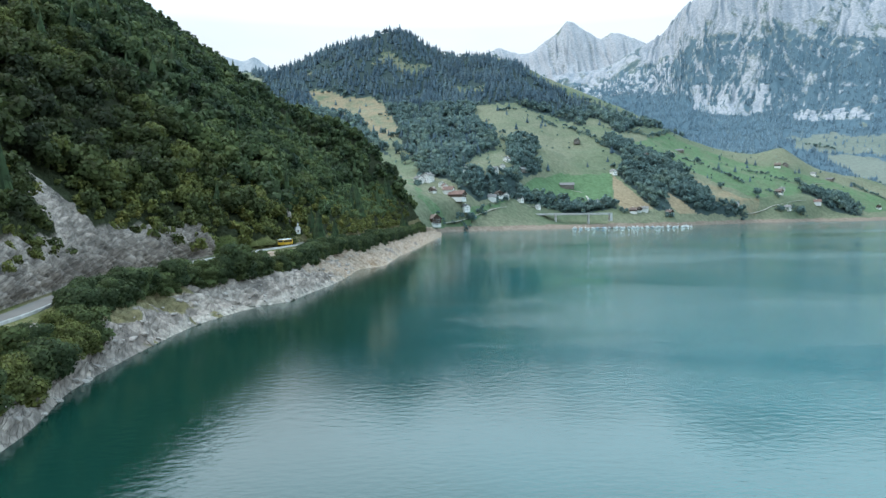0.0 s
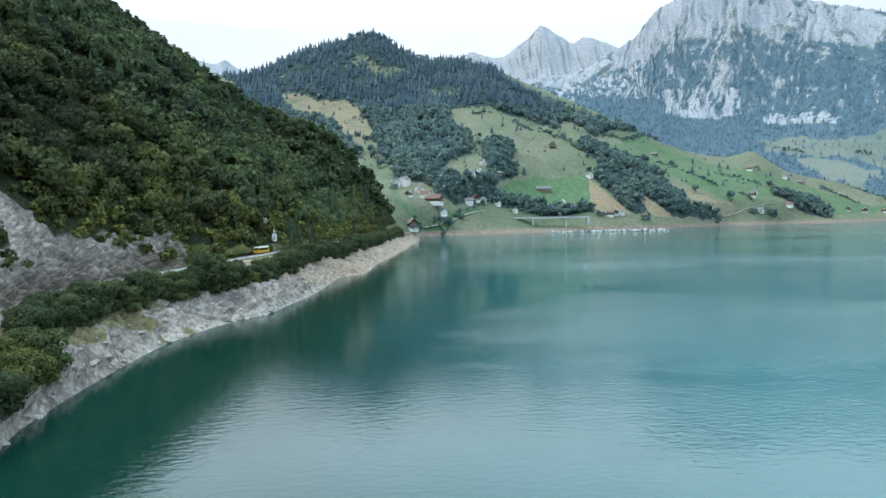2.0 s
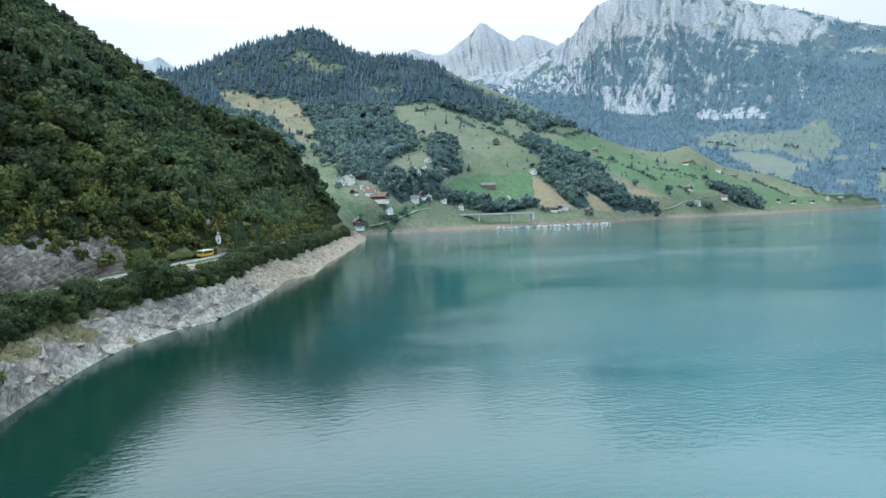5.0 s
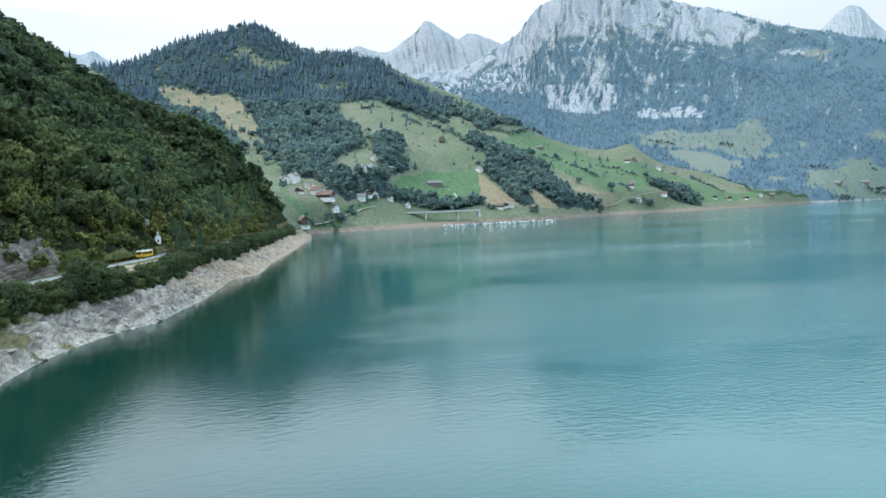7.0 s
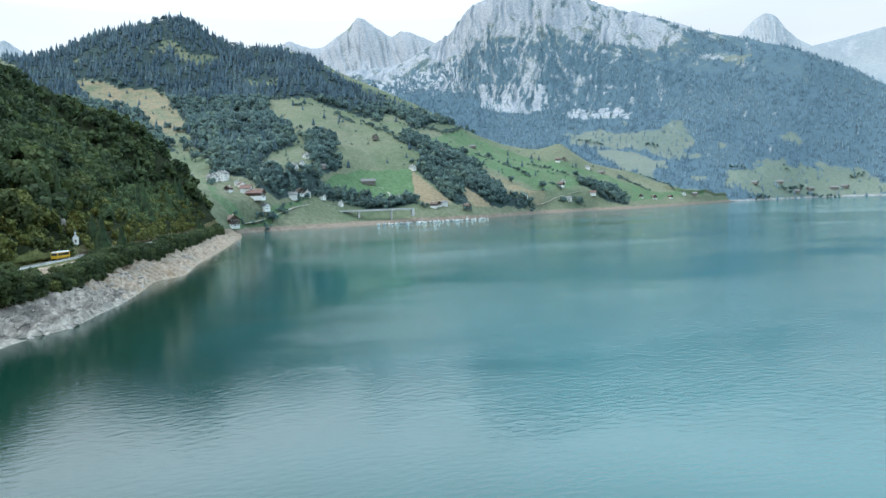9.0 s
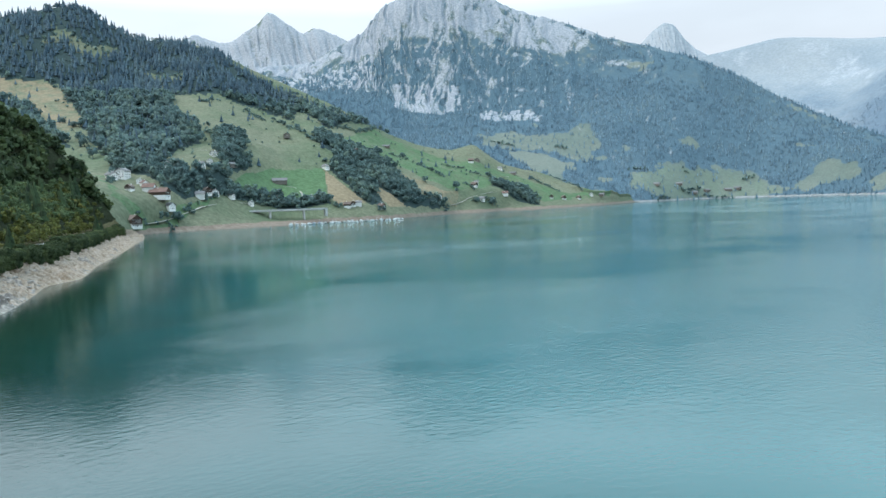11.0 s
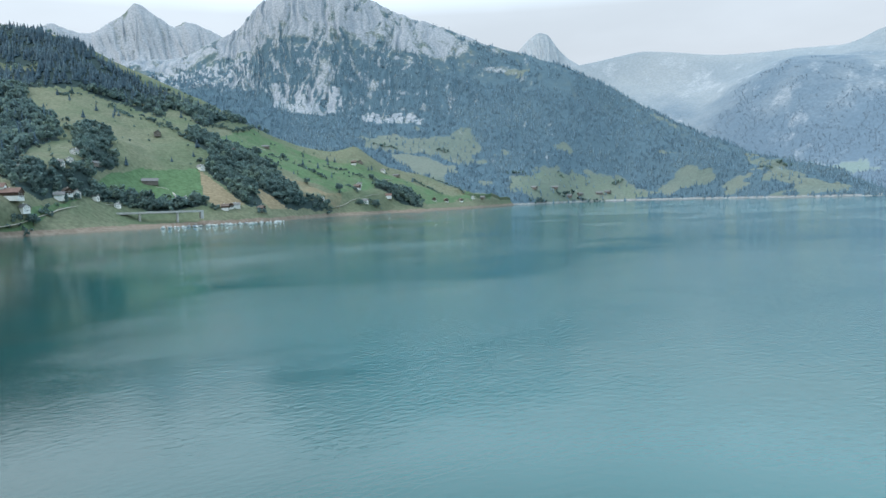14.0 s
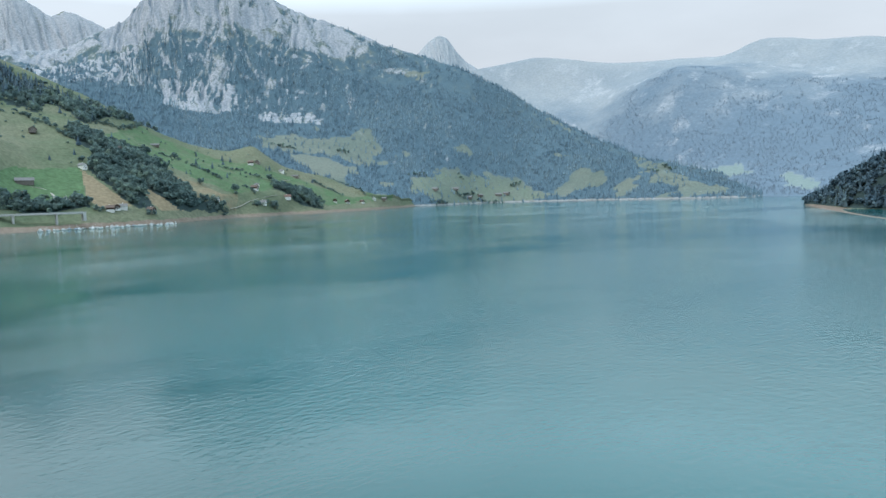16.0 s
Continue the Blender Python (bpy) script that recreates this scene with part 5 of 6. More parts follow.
def house(name, label, long, deep, wall_h, roof_h, base_mat, upper_mat, roof_mat, columns, storeys, balcony=False, chimney=True):
    """A gabled house, its ridge along y and its gable front to -y, standing on the origin."""
    h = thing(name, label, "house")
    base_h = wall_h * (0.42 if upper_mat else 1.0)
    foot = boxes(((0, 0, base_h / 2 - 1.5), (deep, long, base_h + 3)))
    part("wall", foot, base_mat, h)
    if upper_mat:
        out = [(-deep / 2 - 0.05, base_h), (deep / 2 + 0.05, base_h), (deep / 2 + 0.05, wall_h), (0, wall_h + roof_h), (-deep / 2 - 0.05, wall_h)]
        part("upper_wall", prism(out, long + 0.1), upper_mat, h, "dark timber upper storey")
    else:
        part("gable", prism([(-deep / 2, wall_h), (deep / 2, wall_h), (0, wall_h + roof_h)], long - 0.02), base_mat, h)
    over, thick = 1.1, 0.35
    run = deep / 2 + over
    fall = roof_h * run / (deep / 2)
    top = wall_h + roof_h + 0.05
    for sgn in (-1, 1):
        sheet_out = [(0, top), (sgn * run, top - fall), (sgn * run, top - fall + thick), (0, top + thick)]
        part("roof", prism(sheet_out if sgn > 0 else sheet_out[::-1], long + 2 * over), roof_mat, h)
    if chimney:
        part("chimney", boxes(((deep * 0.18, long * 0.15, top + 0.2), (0.9, 0.9, 2.2)), ((deep * 0.18, long * 0.15, top + 1.4), (1.1, 1.1, 0.2))), base_mat, h)
    gap = wall_h / storeys
    for s in range(storeys):
        z = gap * (s + 0.55)
        for c in range(columns):
            for face in (-1, 1):
                xx = (c + 0.5) / columns * deep * 0.86 - deep * 0.43
                w = part("window", boxes(((xx, face * (long / 2 + 0.05), z), (1.35, 0.16, 1.6))), WHITE_PAINT, h)
                part("pane", boxes(((xx, face * (long / 2 + 0.1), z), (1.05, 0.12, 1.3))), WINDOW_GLASS, w)
        for c in range(columns):
            yy = (c + 0.5) / columns * long * 0.84 - long * 0.42
            w = part("window", boxes(((deep / 2 + 0.06, yy, z), (0.16, 1.35, 1.6))), WHITE_PAINT, h)
            part("pane", boxes(((deep / 2 + 0.11, yy, z), (0.12, 1.05, 1.3))), WINDOW_GLASS, w)
    if balcony:
        part("balcony", boxes(((0, -long / 2 - 0.7, gap), (deep * 0.95, 1.4, 0.2)), ((0, -long / 2 - 1.35, gap + 0.5), (deep * 0.95, 0.1, 0.9))), DARK_WOOD, h, "dark wooden balcony")
    part("door", boxes(((deep * 0.05, -long / 2 - 0.04, 1.1), (1.2, 0.15, 2.2))), DARK_WOOD, h)
    return h


def set_down(ob, x, y, turn, *grids, lift=0.0):
    ob.matrix_basis = pose(x, y, ground_at(x, y, *grids) + lift, 0, 0, turn)
    return ob


# ---- the village and the farms ----
MG = (MIDDLE_GRID,)
set_down(house("half_timbered_house", "white and brown half-timbered house beside dark trees", 14, 13, 8.5, 5, PLASTER, DARK_WOOD, BROWN_ROOF, 4, 3, True), -1, 900, 25, *MG)
set_down(house("farmhouse", "large farmhouse with red-brown roof and dark timber wall", 22, 14, 7.5, 5, PLASTER, DARK_WOOD, RED_TILE, 4, 2, False), 32, 986, 62, *MG)
set_down(house("apartment_house", "white plastered house with pale roof above the farm", 16, 13, 10, 3.5, PLASTER, None, GREY_ROOF, 3, 3), -10, 1057, -30, *MG)
white_house = house("house", "small white plastered house with grey gable roof", 12, 10, 6, 3.5, PLASTER, None, GREY_ROOF, 3, 2)
set_down(white_house, -24, 1046, 40, *MG)
brown_house = house("house", "chalet with dark timber upper storey and brown roof", 13, 11, 6.5, 4, PLASTER, DARK_WOOD, BROWN_ROOF, 3, 2, True)
set_down(brown_house, 220, 1166, 12, *MG)
barn = house("barn", "long grey wooden barn with pale roof on the green field", 24, 12, 4.5, 4, GREY_WOOD, None, GREY_ROOF, 1, 1, False, False)
set_down(barn, 234, 1221, 80, *MG)
red_house = house("house", "house with white walls and red-brown tiled roof", 14, 11, 6, 4.5, PLASTER, None, RED_TILE, 3, 2)
set_down(red_house, 20, 995, 70, *MG)
BROWN_SPOTS = [(-3, 974, -30), (98, 1063, 17), (328, 1136, 64), (339, 1142, -9), (702, 1401, 38), (964, 1488, -35), (1091, 1550, 12), (810, 1626, 59), (1016, 1511, -14), (392, 1148, 33)]
WHITE_SPOTS = [(10, 1032, -10), (43, 984, 37), (124, 1187, -36), (112, 1141, 11), (96, 1114, 58), (50, 1100, -15), (61, 1106, 32), (87, 1044, 79), (110, 1072, 6), (134, 1087, 53), (164, 1096, -20), (333, 1285, 27), (350, 1145, 74), (568, 1296, 1), (697, 1356, 48), (1161, 1590, -25), (730, 1444, 69), (272, 1157, -4), (912, 1656, 43)]
RED_SPOTS = [(15, 1019, 20), (790, 1417, 67)]
BARN_SPOTS = [(944, 1642, 40), (840, 1648, -33), (435, 1429, 14), (582, 1638, 61), (304, 1476, -12), (1217, 1622, 35), (149, 1177, -38)]
for first, spots, lab in ((brown_house, BROWN_SPOTS, "brown timber chalet on the meadow above the lake"), (white_house, WHITE_SPOTS, "small white house among the village trees"), (red_house, RED_SPOTS, "white house with red-brown roof on the slope"), (barn, BARN_SPOTS, "grey wooden hay barn on the open meadow")):
    for k, (hx, hy, turn) in enumerate(spots):
        size = 0.72 + 0.3 * ((k * 37) % 10) / 10
        ob = copy_thing(first, pose(hx, hy, ground_at(hx, hy, *MG), 0, 0, turn) @ Matrix.Scale(size, 4))
        tagged(ob, lab, "house" if first is not barn else "barn", "farm buildings round the lake")
for k, (hx, hy, turn) in enumerate(((1657, 1889, 20), (2004, 1900, 60), (2043, 1893, 10), (1843, 1904, 30), (1917, 1916, 100), (1787, 1919, 45))):
    tagged(copy_thing(barn, pose(hx, hy, ground_at(hx, hy, MOUNTAIN_GRID), 0, 0, turn) @ Matrix.Scale(1.05, 4)), "farm building on the far lakeside meadow", "house", "farm buildings at the far shore")


# ---- the road along the near shore ----
def ribbon(name, line, width, thick, material, label, category="road", camber=0.06):
    """A road or track laid along a line of (x, y, z)."""
    p = np.asarray(line, float)
    t = np.gradient(p, axis=0)
    t /= np.linalg.norm(t[:, :2], axis=1)[:, None] + 1e-9
    s = np.stack([t[:, 1], -t[:, 0], 0 * t[:, 0]], 1)
    cols = [p + s * f * width / 2 + (0, 0, thick + camber * (1 - abs(f)) - (0.6 if abs(f) > 1 else 0)) for f in (-1.06, -1, -0.5, 0, 0.5, 1, 1.06)]
    me = grid_mesh(name, np.stack(cols, 0))
    me.materials.append(material)
    return tagged(new(name, me), label, category, kind="structure")


outer, inner = spline(NEAR_HILL[3], 400), spline(NEAR_HILL[4], 400)
centre = (outer + inner) / 2
centre = centre[(centre[:, 1] > -150) & (centre[:, 1] < 740)]
shelf = np.array([max(ground_at(a, b, NEAR_GRID), c) for a, b, c in centre])
centre[:, 2] = np.maximum(centre[:, 2], shelf * 0.5 + centre[:, 2] * 0.5)
ribbon("road", centre, 5.6, 0.12, ASPHALT, "narrow grey asphalt lakeside road")
for k, line in enumerate(TRACKS):
    way = spline(line, 60)
    level = np.array([ground_at(a, b, *MG) for a, b in way])
    level = np.convolve(np.pad(level, 12, "edge"), np.ones(25) / 25, "valid")
    way = np.column_stack([way, level])
    ribbon("road", way, 3.0 if k != 1 else 4.0, 0.35, GRAVEL, "pale gravel farm track across the meadow")

# low wall on the lake side of the road
wall = thing("roadside_wall", "low pale concrete kerb wall beside the lakeside road", "wall")
for k in range(0, len(centre) - 4, 4):
    a, b = Vector(centre[k]), Vector(centre[k + 4])
    if 90 < a.y < 700:
        d = b - a
        side = Vector((d.y, -d.x, 0)).normalized() * 3.15
        bm = boxes(((0, 0, 0.2), (0.3, d.length - 0.04, 0.9)))
        blk = part("block", bm, CONCRETE, wall)
        blk.matrix_basis = Matrix.Translation((a + b) / 2 + side) @ d.to_track_quat("Y", "Z").to_matrix().to_4x4()


# ---- chapel and retaining wall above the road ----
def chapel():
    c = thing("chapel", "small white wayside chapel with a bell turret", "chapel")
    part("wall", boxes(((0, 0, 1.2), (4.4, 6.5, 6.4))), PLASTER, c)
    part("gable", prism([(-2.2, 4.4), (2.2, 4.4), (0, 6.6)], 6.48), PLASTER, c)
    for sgn in (-1, 1):
        o = [(0, 6.65), (sgn * 2.7, 3.95), (sgn * 2.7, 4.2), (0, 6.9)]
        part("roof", prism(o if sgn > 0 else o[::-1], 7.2), GREY_ROOF, c)
    t = part("turret", boxes(((0, -2.3, 7.2), (1.3, 1.3, 2.6))), PLASTER, c)
    bm = bmesh.new()
    bmesh.ops.create_cone(bm, cap_ends=True, segments=4, radius1=1.15, radius2=0.02, depth=1.9, matrix=pose(0, -2.3, 9.45, 0, 0, 45))
    part("spire", bm, GREY_ROOF, t, "small grey pointed spire")
    part("door", boxes(((0, -3.27, 1.1), (1.2, 0.14, 2.3))), DARK_WOOD, c)
    for yy in (-1.2, 1.3):
        w = part("window", boxes(((2.22, yy, 2.4), (0.14, 0.8, 1.7))), CONCRETE, c)
        part("pane", boxes(((2.25, yy, 2.4), (0.12, 0.55, 1.4))), WINDOW_GLASS, w)
    return c


shrine = chapel()
shrine.matrix_basis = pose(-67.7, 340, ground_at(-67.7, 340, NEAR_GRID) + 0.6, 0, 0, 20) @ Matrix.Scale(0.52, 4)


def pinnacle(height, wide):
    """A slender weathered rock rib, rough on all sides, standing on the origin."""
    r = np.random.default_rng(330)
    bm = bmesh.new()
    rings = []
    for k in range(9):
        f = k / 8
        girth = wide * (1 - 0.75 * f ** 1.6)
        rings.append([bm.verts.new((math.cos(a) * girth * r.uniform(0.75, 1.2) + 0.5 * f, math.sin(a) * girth * 1.3 * r.uniform(0.75, 1.2), f * height - 1.5)) for a in np.linspace(0, 6.283, 9)[:-1]])
    for low, up in zip(rings, rings[1:]):
        for i in range(8):
            bm.faces.new((low[i], low[(i + 1) % 8], up[(i + 1) % 8], up[i]))
    bm.faces.new(rings[-1])
    me = bpy.data.meshes.new("rock_rib")
    bm.to_mesh(me)
    bm.free()
    me.materials.append(STONE)
    return tagged(new("rock_rib", me), "slender pale limestone rib rising behind the chapel", "rock")


pinnacle(11.5, 1.5).matrix_basis = pose(-73.5, 346, ground_at(-73.5, 346, NEAR_GRID))


# ---- shrubs and trees along the near road ----
def shape_part(name, shape, material, parent, label="", tint=0.5):
    me = raw_mesh(name, shape[0], shape[1])
    give(me, tint=np.full(len(shape[0]), tint))
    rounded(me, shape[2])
    me.materials.append(material)
    ob = new(name, me)
    ob.parent = parent
    return tagged(ob, label)


def shrub(seed, height, material, tint, stems, count, label, category="shrub", wide=0.45, name="shrub", group="shrubs along the lakeside road"):
    """A leafy shrub or tree with its stems, standing on the origin."""
    rng = np.random.default_rng(seed)
    t = thing(name, label, category, group)
    for k in range(stems):
        lean = pose(0.1 * k * height * 0.3, 0.05 * k, -0.4, rng.uniform(-12, 12) * (stems > 1), rng.uniform(-12, 12) * (stems > 1), 40 * k)
        limbs = [stem(height * 0.62, height * (0.035 if stems == 1 else 0.018), 6)]
        for j in range(3):
            bv, bf, bn = stem(height * 0.28, height * 0.012, 4)
            turn = np.array(pose(0, 0, height * (0.3 + 0.09 * j), 42, 0, 120 * j + 30 * k))
            limbs.append((bv @ turn[:3, :3].T + turn[:3, 3], bf, bn @ turn[:3, :3].T))
        o = shape_part("trunk", joined(*limbs), BARK, t)
        o.matrix_basis = lean
    top = broadleaf_shape(seed, count, 0.034 if count > 500 else 0.07, 9, wide)
    low = leaf_cloud(rng, count // 3, [(0.12, 0.05, 0.26, wide * 0.75, wide * 0.75, 0.24), (-0.15, -0.1, 0.2, wide * 0.7, wide * 0.6, 0.2)], 0.045)
    v, f, n = joined(top, low) if stems > 1 else top
    shape_part("crown", (v * height, f, n), material, t, "", tint)
    return t


KINDS = [
    shrub(301, 9.2, ROADSIDE, 0.12, 2, 2000, "dark green dense round-crowned tree below the road"),
    shrub(302, 8.6, ROADSIDE, 0.4, 3, 2000, "mid-green rounded hazel beside the road"),
    shrub(303, 8.2, ROADSIDE, 0.75, 3, 2000, "bright green young ash beside the road"),
    shrub(304, 7.2, YELLOWING, 0.5, 2, 2000, "yellowing broadleaf shrub beside the road"),
]
rng = np.random.default_rng(300)
ROAD_LINE = centre[:, :2]


def beside(yy, off):
    """A place beside the road, off metres to its lake side."""
    k = int(np.argmin(np.abs(ROAD_LINE[:, 1] - yy)))
    return float(ROAD_LINE[k, 0] + off), yy


# the lower edge of the trees on the bank, in plan
EDGE_Y = (40, 85, 108, 130, 152, 175, 200, 218, 240, 265, 300, 334, 360, 428, 500, 575, 672, 750)
EDGE_X = (-55.6, -60.6, -64.6, -68.1, -72.1, -73.6, -70.6, -62.6, -54.1, -51.8, -50.6, -48.1, -41.6, -35.1, -29.1, -24.6, -17.1, -6.6)


def edge(yy, back):
    """A place on the bank, back metres uphill of the lower edge of the trees."""
    return float(np.interp(yy, EDGE_Y, EDGE_X)) - back, yy


spots = []
yy = 64.0
while yy < 722:
    if yy < 132:
        for back in (-3.6, 0.4):
            spots.append((*edge(yy + rng.uniform(-1, 1), back + rng.uniform(-0.8, 0.8)), rng.uniform(0.8, 1.05) if back < 0 else rng.uniform(0.62, 0.8)))
        yy += rng.uniform(2.2, 3.0)
        continue
    lean = rng.uniform(-0.9, 0.9)
    if rng.uniform() < 0.93:
        spots.append((*edge(yy, 2.0 + lean), rng.uniform(0.85, 1.12) * (1.0 if yy < 400 else 0.9)))
    if yy > 236 or rng.uniform() < 0.8:
        spots.append((*edge(yy + 2, 5.4 + lean), rng.uniform(0.6, 0.85)))
    if rng.uniform() < 0.4:
        spots.append((*edge(yy + 1, 0.2 + lean), rng.uniform(0.25, 0.5)))
    yy += rng.uniform(4.0, 5.6) if yy < 330 else rng.uniform(4.4, 6.4)
for k, (sx, sy, size) in enumerate(spots):
    warm = 3 if (sy < 134 and rng.uniform() < 0.75) or (236 < sy < 262 and rng.uniform() < 0.35) else int(rng.choice([0, 0, 0, 1, 1, 2]))
    m = pose(sx, sy, ground_at(sx, sy, NEAR_GRID) - 0.5, 0, 0, rng.uniform(0, 360)) @ Matrix.Diagonal((size * rng.uniform(0.95, 1.2), size * rng.uniform(0.95, 1.2), size, 1))
    if k < 4:
        KINDS[k].matrix_basis = m
    else:
        copy_thing(KINDS[warm], m)

big = shrub(311, 14, ROADSIDE, 0.3, 1, 3000, "large round-crowned broadleaf tree on the rock bank", "tree", 0.42, "tree", "trees along the lakeside road")
big.matrix_basis = pose(-63.5, 220, ground_at(-63.5, 220, NEAR_GRID) - 0.8)
copy_thing(big, pose(-68, 212, ground_at(-68, 212, NEAR_GRID) - 1.0, 0, 0, 120) @ Matrix.Scale(0.74, 4))
copy_thing(big, pose(-60, 236, ground_at(-60, 236, NEAR_GRID) - 1.0, 0, 0, 200) @ Matrix.Scale(0.7, 4))
fir = thing("spruce", "tall dark spruce beside the road near the chapel", "tree", "spruces by the road")
shape_part("trunk", stem(11, 0.3, 7), BARK, fir)
fv, ff, fn = spruce_shape(320, 16, 9, 0.2)
shape_part("crown", (fv * 16, ff, fn), SPRUCE, fir)
for k, (sx, sy, size) in enumerate(((-58.5, 347, 1.15), (-64, 358, 0.8), (-54, 372, 0.7), (-30, 640, 0.9), (-27, 652, 0.75), (-75, 335, 1.05))):
    m = pose(sx, sy, ground_at(sx, sy, NEAR_GRID) - 0.4, 0, 0, 70 * k) @ Matrix.Scale(size, 4)
    if k:
        copy_thing(fir, m)
    else:
        fir.matrix_basis = m

# the yellow coach on the road, seen from behind
bus = thing("bus", "yellow and white country coach on the lakeside road", "bus")
bm = boxes(((0, 0, 1.75), (2.5, 10.5, 2.1)))
bmesh.ops.bevel(bm, geom=bm.edges[:], offset=0.18, segments=2, affect="EDGES")
part("body", bm, YELLOW_PAINT, bus)
bm = boxes(((0, 0, 2.98), (2.4, 10.3, 0.42)))
bmesh.ops.bevel(bm, geom=bm.edges[:], offset=0.15, segments=2, affect="EDGES")
part("roof", bm, WHITE_PAINT, bus, "white roof")
for sx in (-1, 1):
    for yy in (-4.0, -2.2, -0.4, 1.4, 3.2):
        part("window", boxes(((sx * 1.25, yy, 2.2), (0.06, 1.6, 0.9))), WINDOW_GLASS, bus)
    for yy in (-3.4, 3.2):
        bm = bmesh.new()
        bmesh.ops.create_cone(bm, cap_ends=True, segments=18, radius1=0.5, radius2=0.5, depth=0.3, matrix=pose(sx * 1.12, yy, 0.5, 0, 90, 0))
        wheel = part("wheel", bm, RUBBER, bus)
        bm = bmesh.new()
        bmesh.ops.create_cone(bm, cap_ends=True, segments=12, radius1=0.28, radius2=0.24, depth=0.34, matrix=pose(sx * 1.14, yy, 0.5, 0, 90, 0))
        part("rim", bm, STEEL, wheel)
part("window", boxes(((0, 5.22, 2.15), (2.1, 0.08, 1.1))), WINDOW_GLASS, bus)
part("window", boxes(((0, -5.22, 2.25), (2.0, 0.08, 0.8))), WINDOW_GLASS, bus)
k = int(np.argmin(np.abs(centre[:, 1] - 302)))
heading = math.degrees(math.atan2(centre[k + 3, 1] - centre[k - 3, 1], centre[k + 3, 0] - centre[k - 3, 0])) - 90
bus.matrix_basis = pose(centre[k, 0], centre[k, 1], centre[k, 2] + 0.2, 0, 0, heading)

# retaining wall of rough stone below the chapel
rw = thing("retaining_wall", "pale rough stone retaining wall below the chapel", "wall")
for k in range(16):
    for j in range(3):
        bm = boxes(((0, 0, 0), (0.8, 1.25 + 0.3 * ((k * 7 + j) % 3) / 3, 0.8)))
        bmesh.ops.bevel(bm, geom=bm.edges[:], offset=0.09, segments=1, affect="EDGES")
        yy = 328 + 1.45 * k + 0.6 * (j % 2)
        xx, _ = beside(yy, -4.4 - 0.25 * j)
        s = part("stone", bm, STONE, rw)
        s.matrix_basis = pose(xx, yy, ground_at(xx, yy, NEAR_GRID) * 0 + 13.0 + 0.82 * j, rng.uniform(-4, 4), rng.uniform(-4, 4), rng.uniform(-6, 6) - heading * 0)


# ---- the bridge over the inlet ----
def bridge():
    b = thing("road_bridge", "pale concrete road bridge on slender piers over the inlet", "bridge")
    part("deck", boxes(((0, 0, -0.6), (122, 9, 1.9))), CONCRETE, b)
    for sgn in (-1, 1):
        part("parapet", boxes(((0, sgn * 4.6, 0.1), (122, 0.35, 1.9))), CONCRETE, b)
        for k in range(32):
            part("post", boxes(((-60 + 3.87 * k, sgn * 4.6, 1.1), (0.12, 0.12, 0.9))), STEEL, b)
        part("handrail", boxes(((0, sgn * 4.6, 1.55), (122, 0.12, 0.12))), STEEL, b)
    for xx, low in ((-28, 16), (24, 22)):
        part("pier", boxes(((xx, 0, -1.4 - low / 2), (2.6, 5.5, low)), ((xx, 0, -1.8), (3.4, 7.5, 0.9))), CONCRETE, b)
    part("abutment", boxes(((59, 0, -6), (4, 9.5, 10.8))), CONCRETE, b)
    part("abutment", boxes(((-62, 0, -5), (6, 9.5, 8))), CONCRETE, b)
    return b


bridge().matrix_basis = pose(217, 1081, 21.5, 0, 0, 1.5)


# ---- moored boats ----
def boat(name, label, long, cover_mat, cabin):
    b = thing(name, label, "boat", "boats moored in the bay")
    bm = bmesh.new()
    rings = []
    for f, w, keel in ((-0.5, 0.8, 0.15), (-0.2, 1.0, 0.0), (0.15, 0.95, 0.0), (0.38, 0.6, 0.12), (0.5, 0.06, 0.4)):
        hw = w * long * 0.17
        rings.append([bm.verts.new((a * hw, f * long, z)) for a, z in ((-1, 0.8), (-0.7, 0.1 + keel), (0, -0.25 + keel), (0.7, 0.1 + keel), (1, 0.8))])
    for r, q in zip(rings, rings[1:]):
        for i in range(4):
            bm.faces.new((r[i], r[i + 1], q[i + 1], q[i]))
        bm.faces.new((r[4], r[0], q[0], q[4]))
    bm.faces.new(rings[0][::-1])
    bm.faces.new(rings[-1])
    bmesh.ops.recalc_face_normals(bm, faces=bm.faces[:])
    part("hull", bm, WHITE_PAINT, b, "white hull")
    w = long * 0.15
    part("cover", prism([(-w, 0.82), (w, 0.82), (w * 0.5, 1.25), (0, 1.45), (-w * 0.5, 1.25)], long * 0.55), cover_mat, b)
    if cabin:
        part("cabin", boxes(((0, long * 0.05, 1.5), (w * 1.5, long * 0.3, 2.0)), ((0, long * 0.05, 2.55), (w * 1.7, long * 0.36, 0.12))), WHITE_PAINT, b)
    else:
        bm = bmesh.new()
        bmesh.ops.create_cone(bm, cap_ends=True, segments=6, radius1=0.16, radius2=0.09, depth=5.0, matrix=pose(0, long * 0.1, 3.3))
        part("mast", bm, WHITE_PAINT, b)
    return b


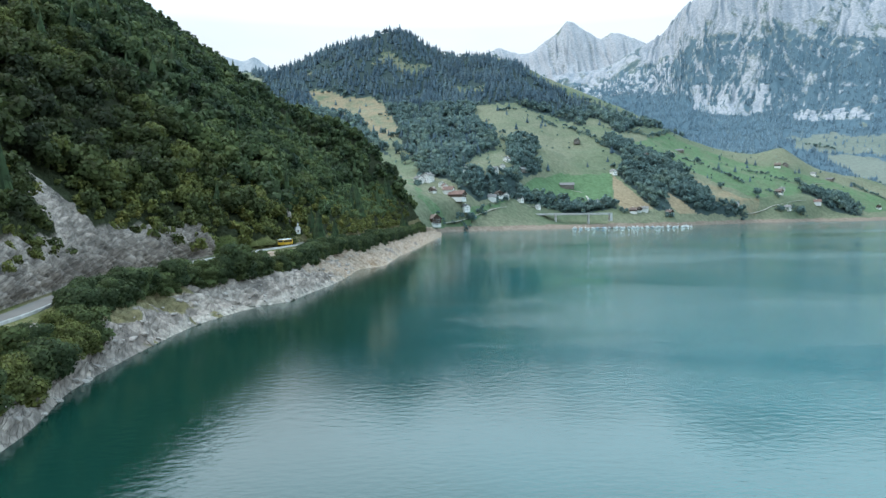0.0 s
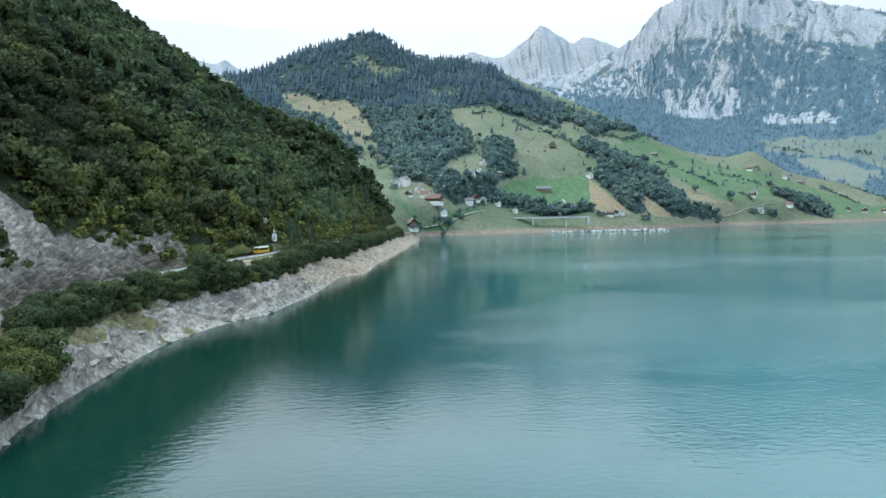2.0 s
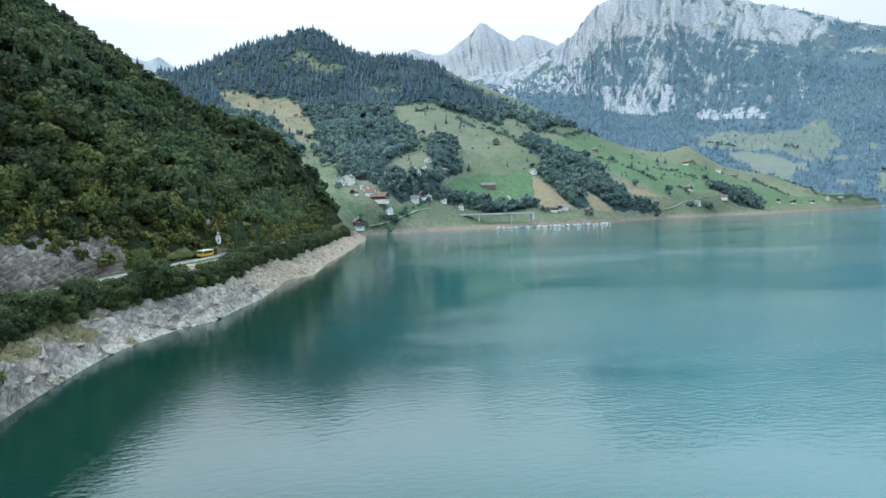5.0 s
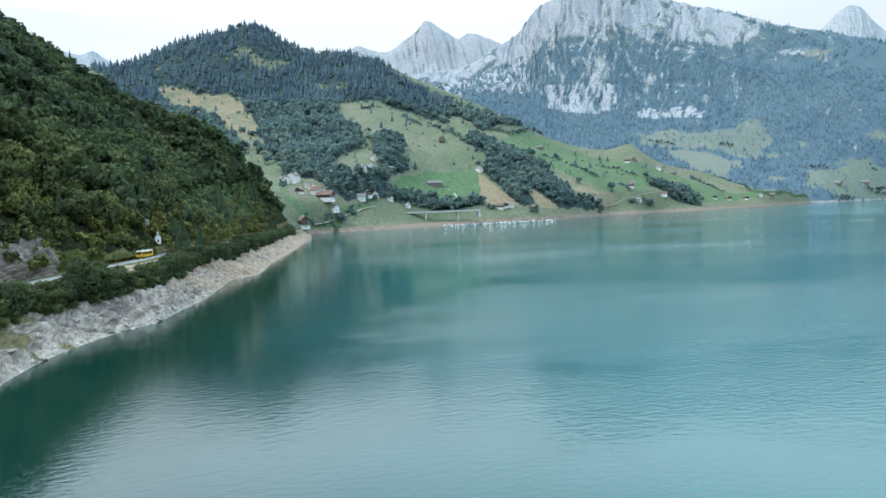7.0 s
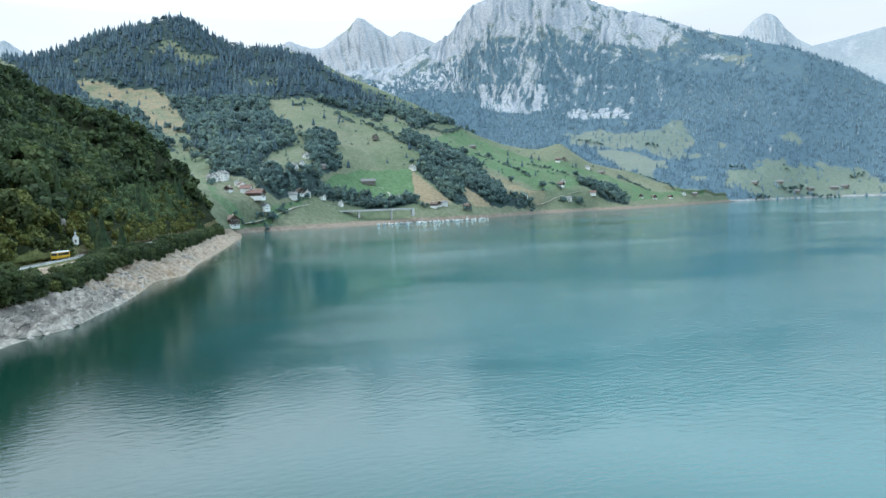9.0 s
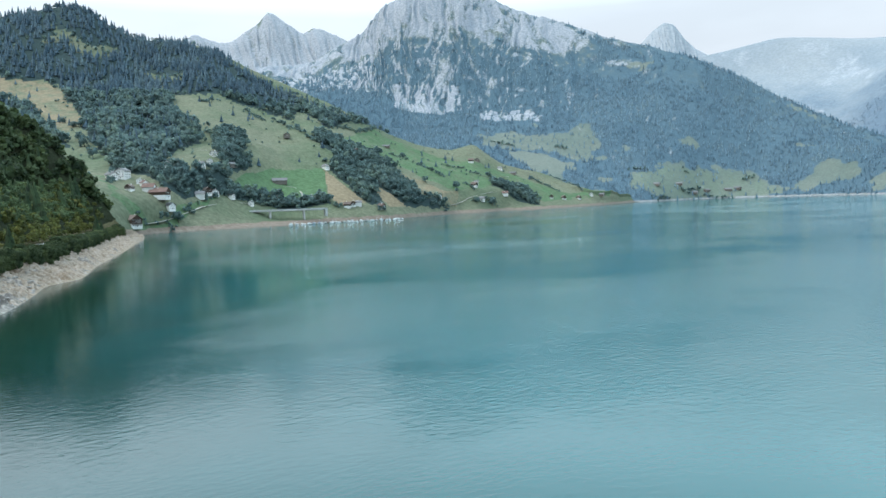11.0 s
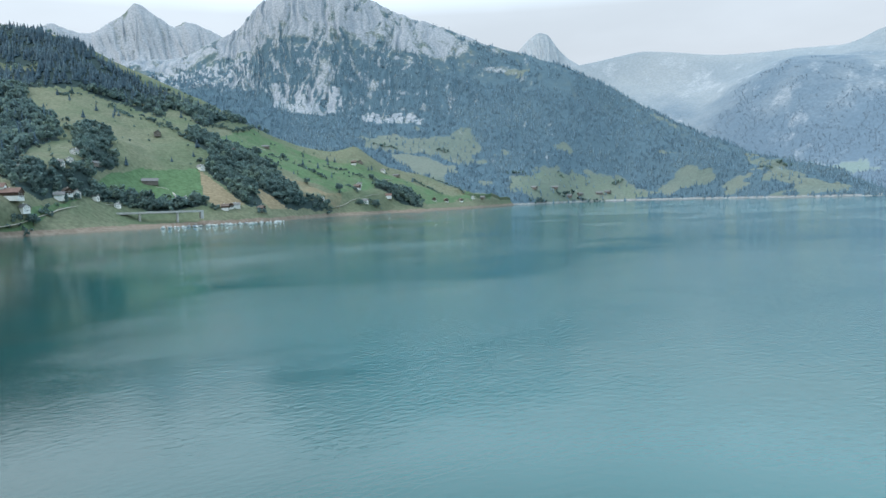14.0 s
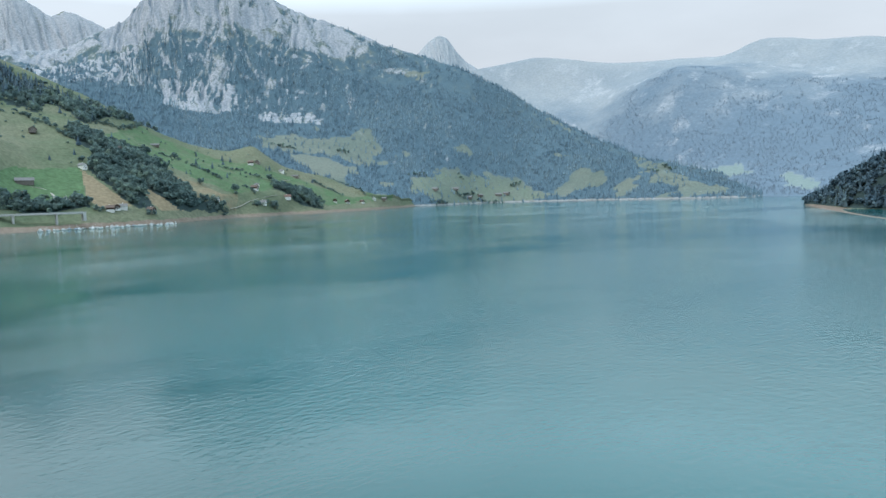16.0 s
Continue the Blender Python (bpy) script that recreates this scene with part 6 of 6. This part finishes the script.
FLEET = [boat("boat", "white motor boat with a small cabin at its mooring", 7.5, WHITE_PAINT, True), boat("boat", "white sailing dinghy with a blue cover and bare mast", 7.0, BLUE_TARP, False), boat("boat", "white rowing boat under a pale cover", 6.5, WHITE_PAINT, False)]
berth = np.random.default_rng(400)
for k in range(63):
    along = k % 21
    bx = 206 + along * 9.6 + berth.uniform(-4.4, 4.4) + 3 * (k // 21)
    by = 1002 + 22 * (k // 21) + 0.3 * max(bx - 260, 0) + berth.uniform(-8, 8) + 7 * (along % 3)
    m = pose(bx, by, 0.05, 0, 0, berth.choice([80, 95, 260, 275, 10]) + berth.uniform(-8, 8)) @ Matrix.Scale(berth.uniform(0.75, 1.1), 4)
    if k < 3:
        FLEET[k].matrix_basis = m
    else:
        copy_thing(FLEET[int(berth.choice([0, 0, 0, 1, 2, 2]))], m)
for k in range(2):
    jetty = thing("jetty", "grey floating timber jetty between the moored boats", "jetty", "jetties in the bay")
    for j in range(42):
        part("plank", boxes(((246 + 3.7 * j, 1018 + 24 * k + 1.0 * j, 0.35), (3.6, 1.6, 0.25))), GREY_WOOD, jetty)


# ---- hedges and single trees round the far fields ----
def along_line(line, step_m, jitter, seed, *grids):
    r = np.random.default_rng(seed)
    p = np.asarray(line, float)
    out = []
    for a, b in zip(p, p[1:]):
        for f in np.arange(0, 1, step_m / max(np.linalg.norm(b - a), step_m)):
            q = a + (b - a) * f + r.uniform(-jitter, jitter, 2)
            out.append((q[0], q[1], ground_at(q[0], q[1], *grids)))
    return np.array(out)


s = np.concatenate([along_line(h, 4.5, 4, 500 + k, MIDDLE_GRID) for k, h in enumerate(HEDGES)])
planted("hedge", CROWNS_FAR, s - (0, 0, 0.8), heights_for(s, 5, 11, 520), HILL_LEAF, "dark hedgerows between the green meadows", 521, "hedge")
s = np.concatenate([along_line(h, 7, 7, 540 + k, MOUNTAIN_GRID) for k, h in enumerate(FAR_HEDGES)])
planted("hedge", CROWNS_DISTANT, s - (0, 0, 0.8), heights_for(s, 9, 16, 560), HILL_LEAF, "dark tree clumps on the far shore meadows", 561, "hedge")
lone = shrub(601, 12, HILL_LEAF, 0.3, 1, 260, "single broadleaf tree standing in the meadow", "tree", 0.42, "tree", "single trees on the meadows")
spire_tree = thing("spruce", "single dark spruce standing in the meadow", "tree", "single trees on the meadows")
shape_part("trunk", stem(10, 0.3, 5), BARK, spire_tree)
fv, ff, fn = spruce_shape(602, 8, 6, 0.22)
shape_part("crown", (fv * 15, ff, fn), HILL_SPRUCE, spire_tree)
for k, (tx, ty) in enumerate(LONE_TREES):
    m = pose(tx, ty, ground_at(tx, ty, *MG) - 0.3, 0, 0, 50 * k) @ Matrix.Scale(0.85 + 0.6 * ((k * 13) % 7) / 7, 4)
    if k == 0:
        spire_tree.matrix_basis = m
    elif k == 15:
        lone.matrix_basis = m
    else:
        copy_thing(lone if k % 3 == 0 or k > 15 else spire_tree, m)

# ---- loose rocks along the near waterline ----
def rock_shape(seed):
    r = np.random.default_rng(seed)
    bm = bmesh.new()
    bmesh.ops.create_icosphere(bm, subdivisions=1, radius=1)
    for vert in bm.verts:
        vert.co *= r.uniform(0.7, 1.15)
        vert.co.z *= 0.6
    me = bpy.data.meshes.new("rock")
    bm.to_mesh(me)
    bm.free()
    me.materials.append(STONE)
    return me


ROCKS = [rock_shape(700 + k) for k in range(7)]
bank_side = bpy.data.objects["hillside_1"]
pick = (NEAR_ROW > 0.95) & (NEAR_ROW < 1.7) & (NEAR_GRID[..., 1] > 75) & (NEAR_GRID[..., 1] < 330)
rs = spots_on(NEAR_GRID, pick, 2.2, 710, 290)
rr = np.random.default_rng(711)
for p in rs:
    o = new("rock", ROCKS[int(rr.integers(0, 7))])
    o.parent = bank_side
    size = 0.3 + 0.9 * rr.uniform() ** 2.5
    o.matrix_basis = pose(p[0], p[1], p[2] + 0.1, rr.uniform(-25, 25), rr.uniform(-25, 25), rr.uniform(0, 360)) @ Matrix.Diagonal((size, size * rr.uniform(0.6, 1.2), size, 1))
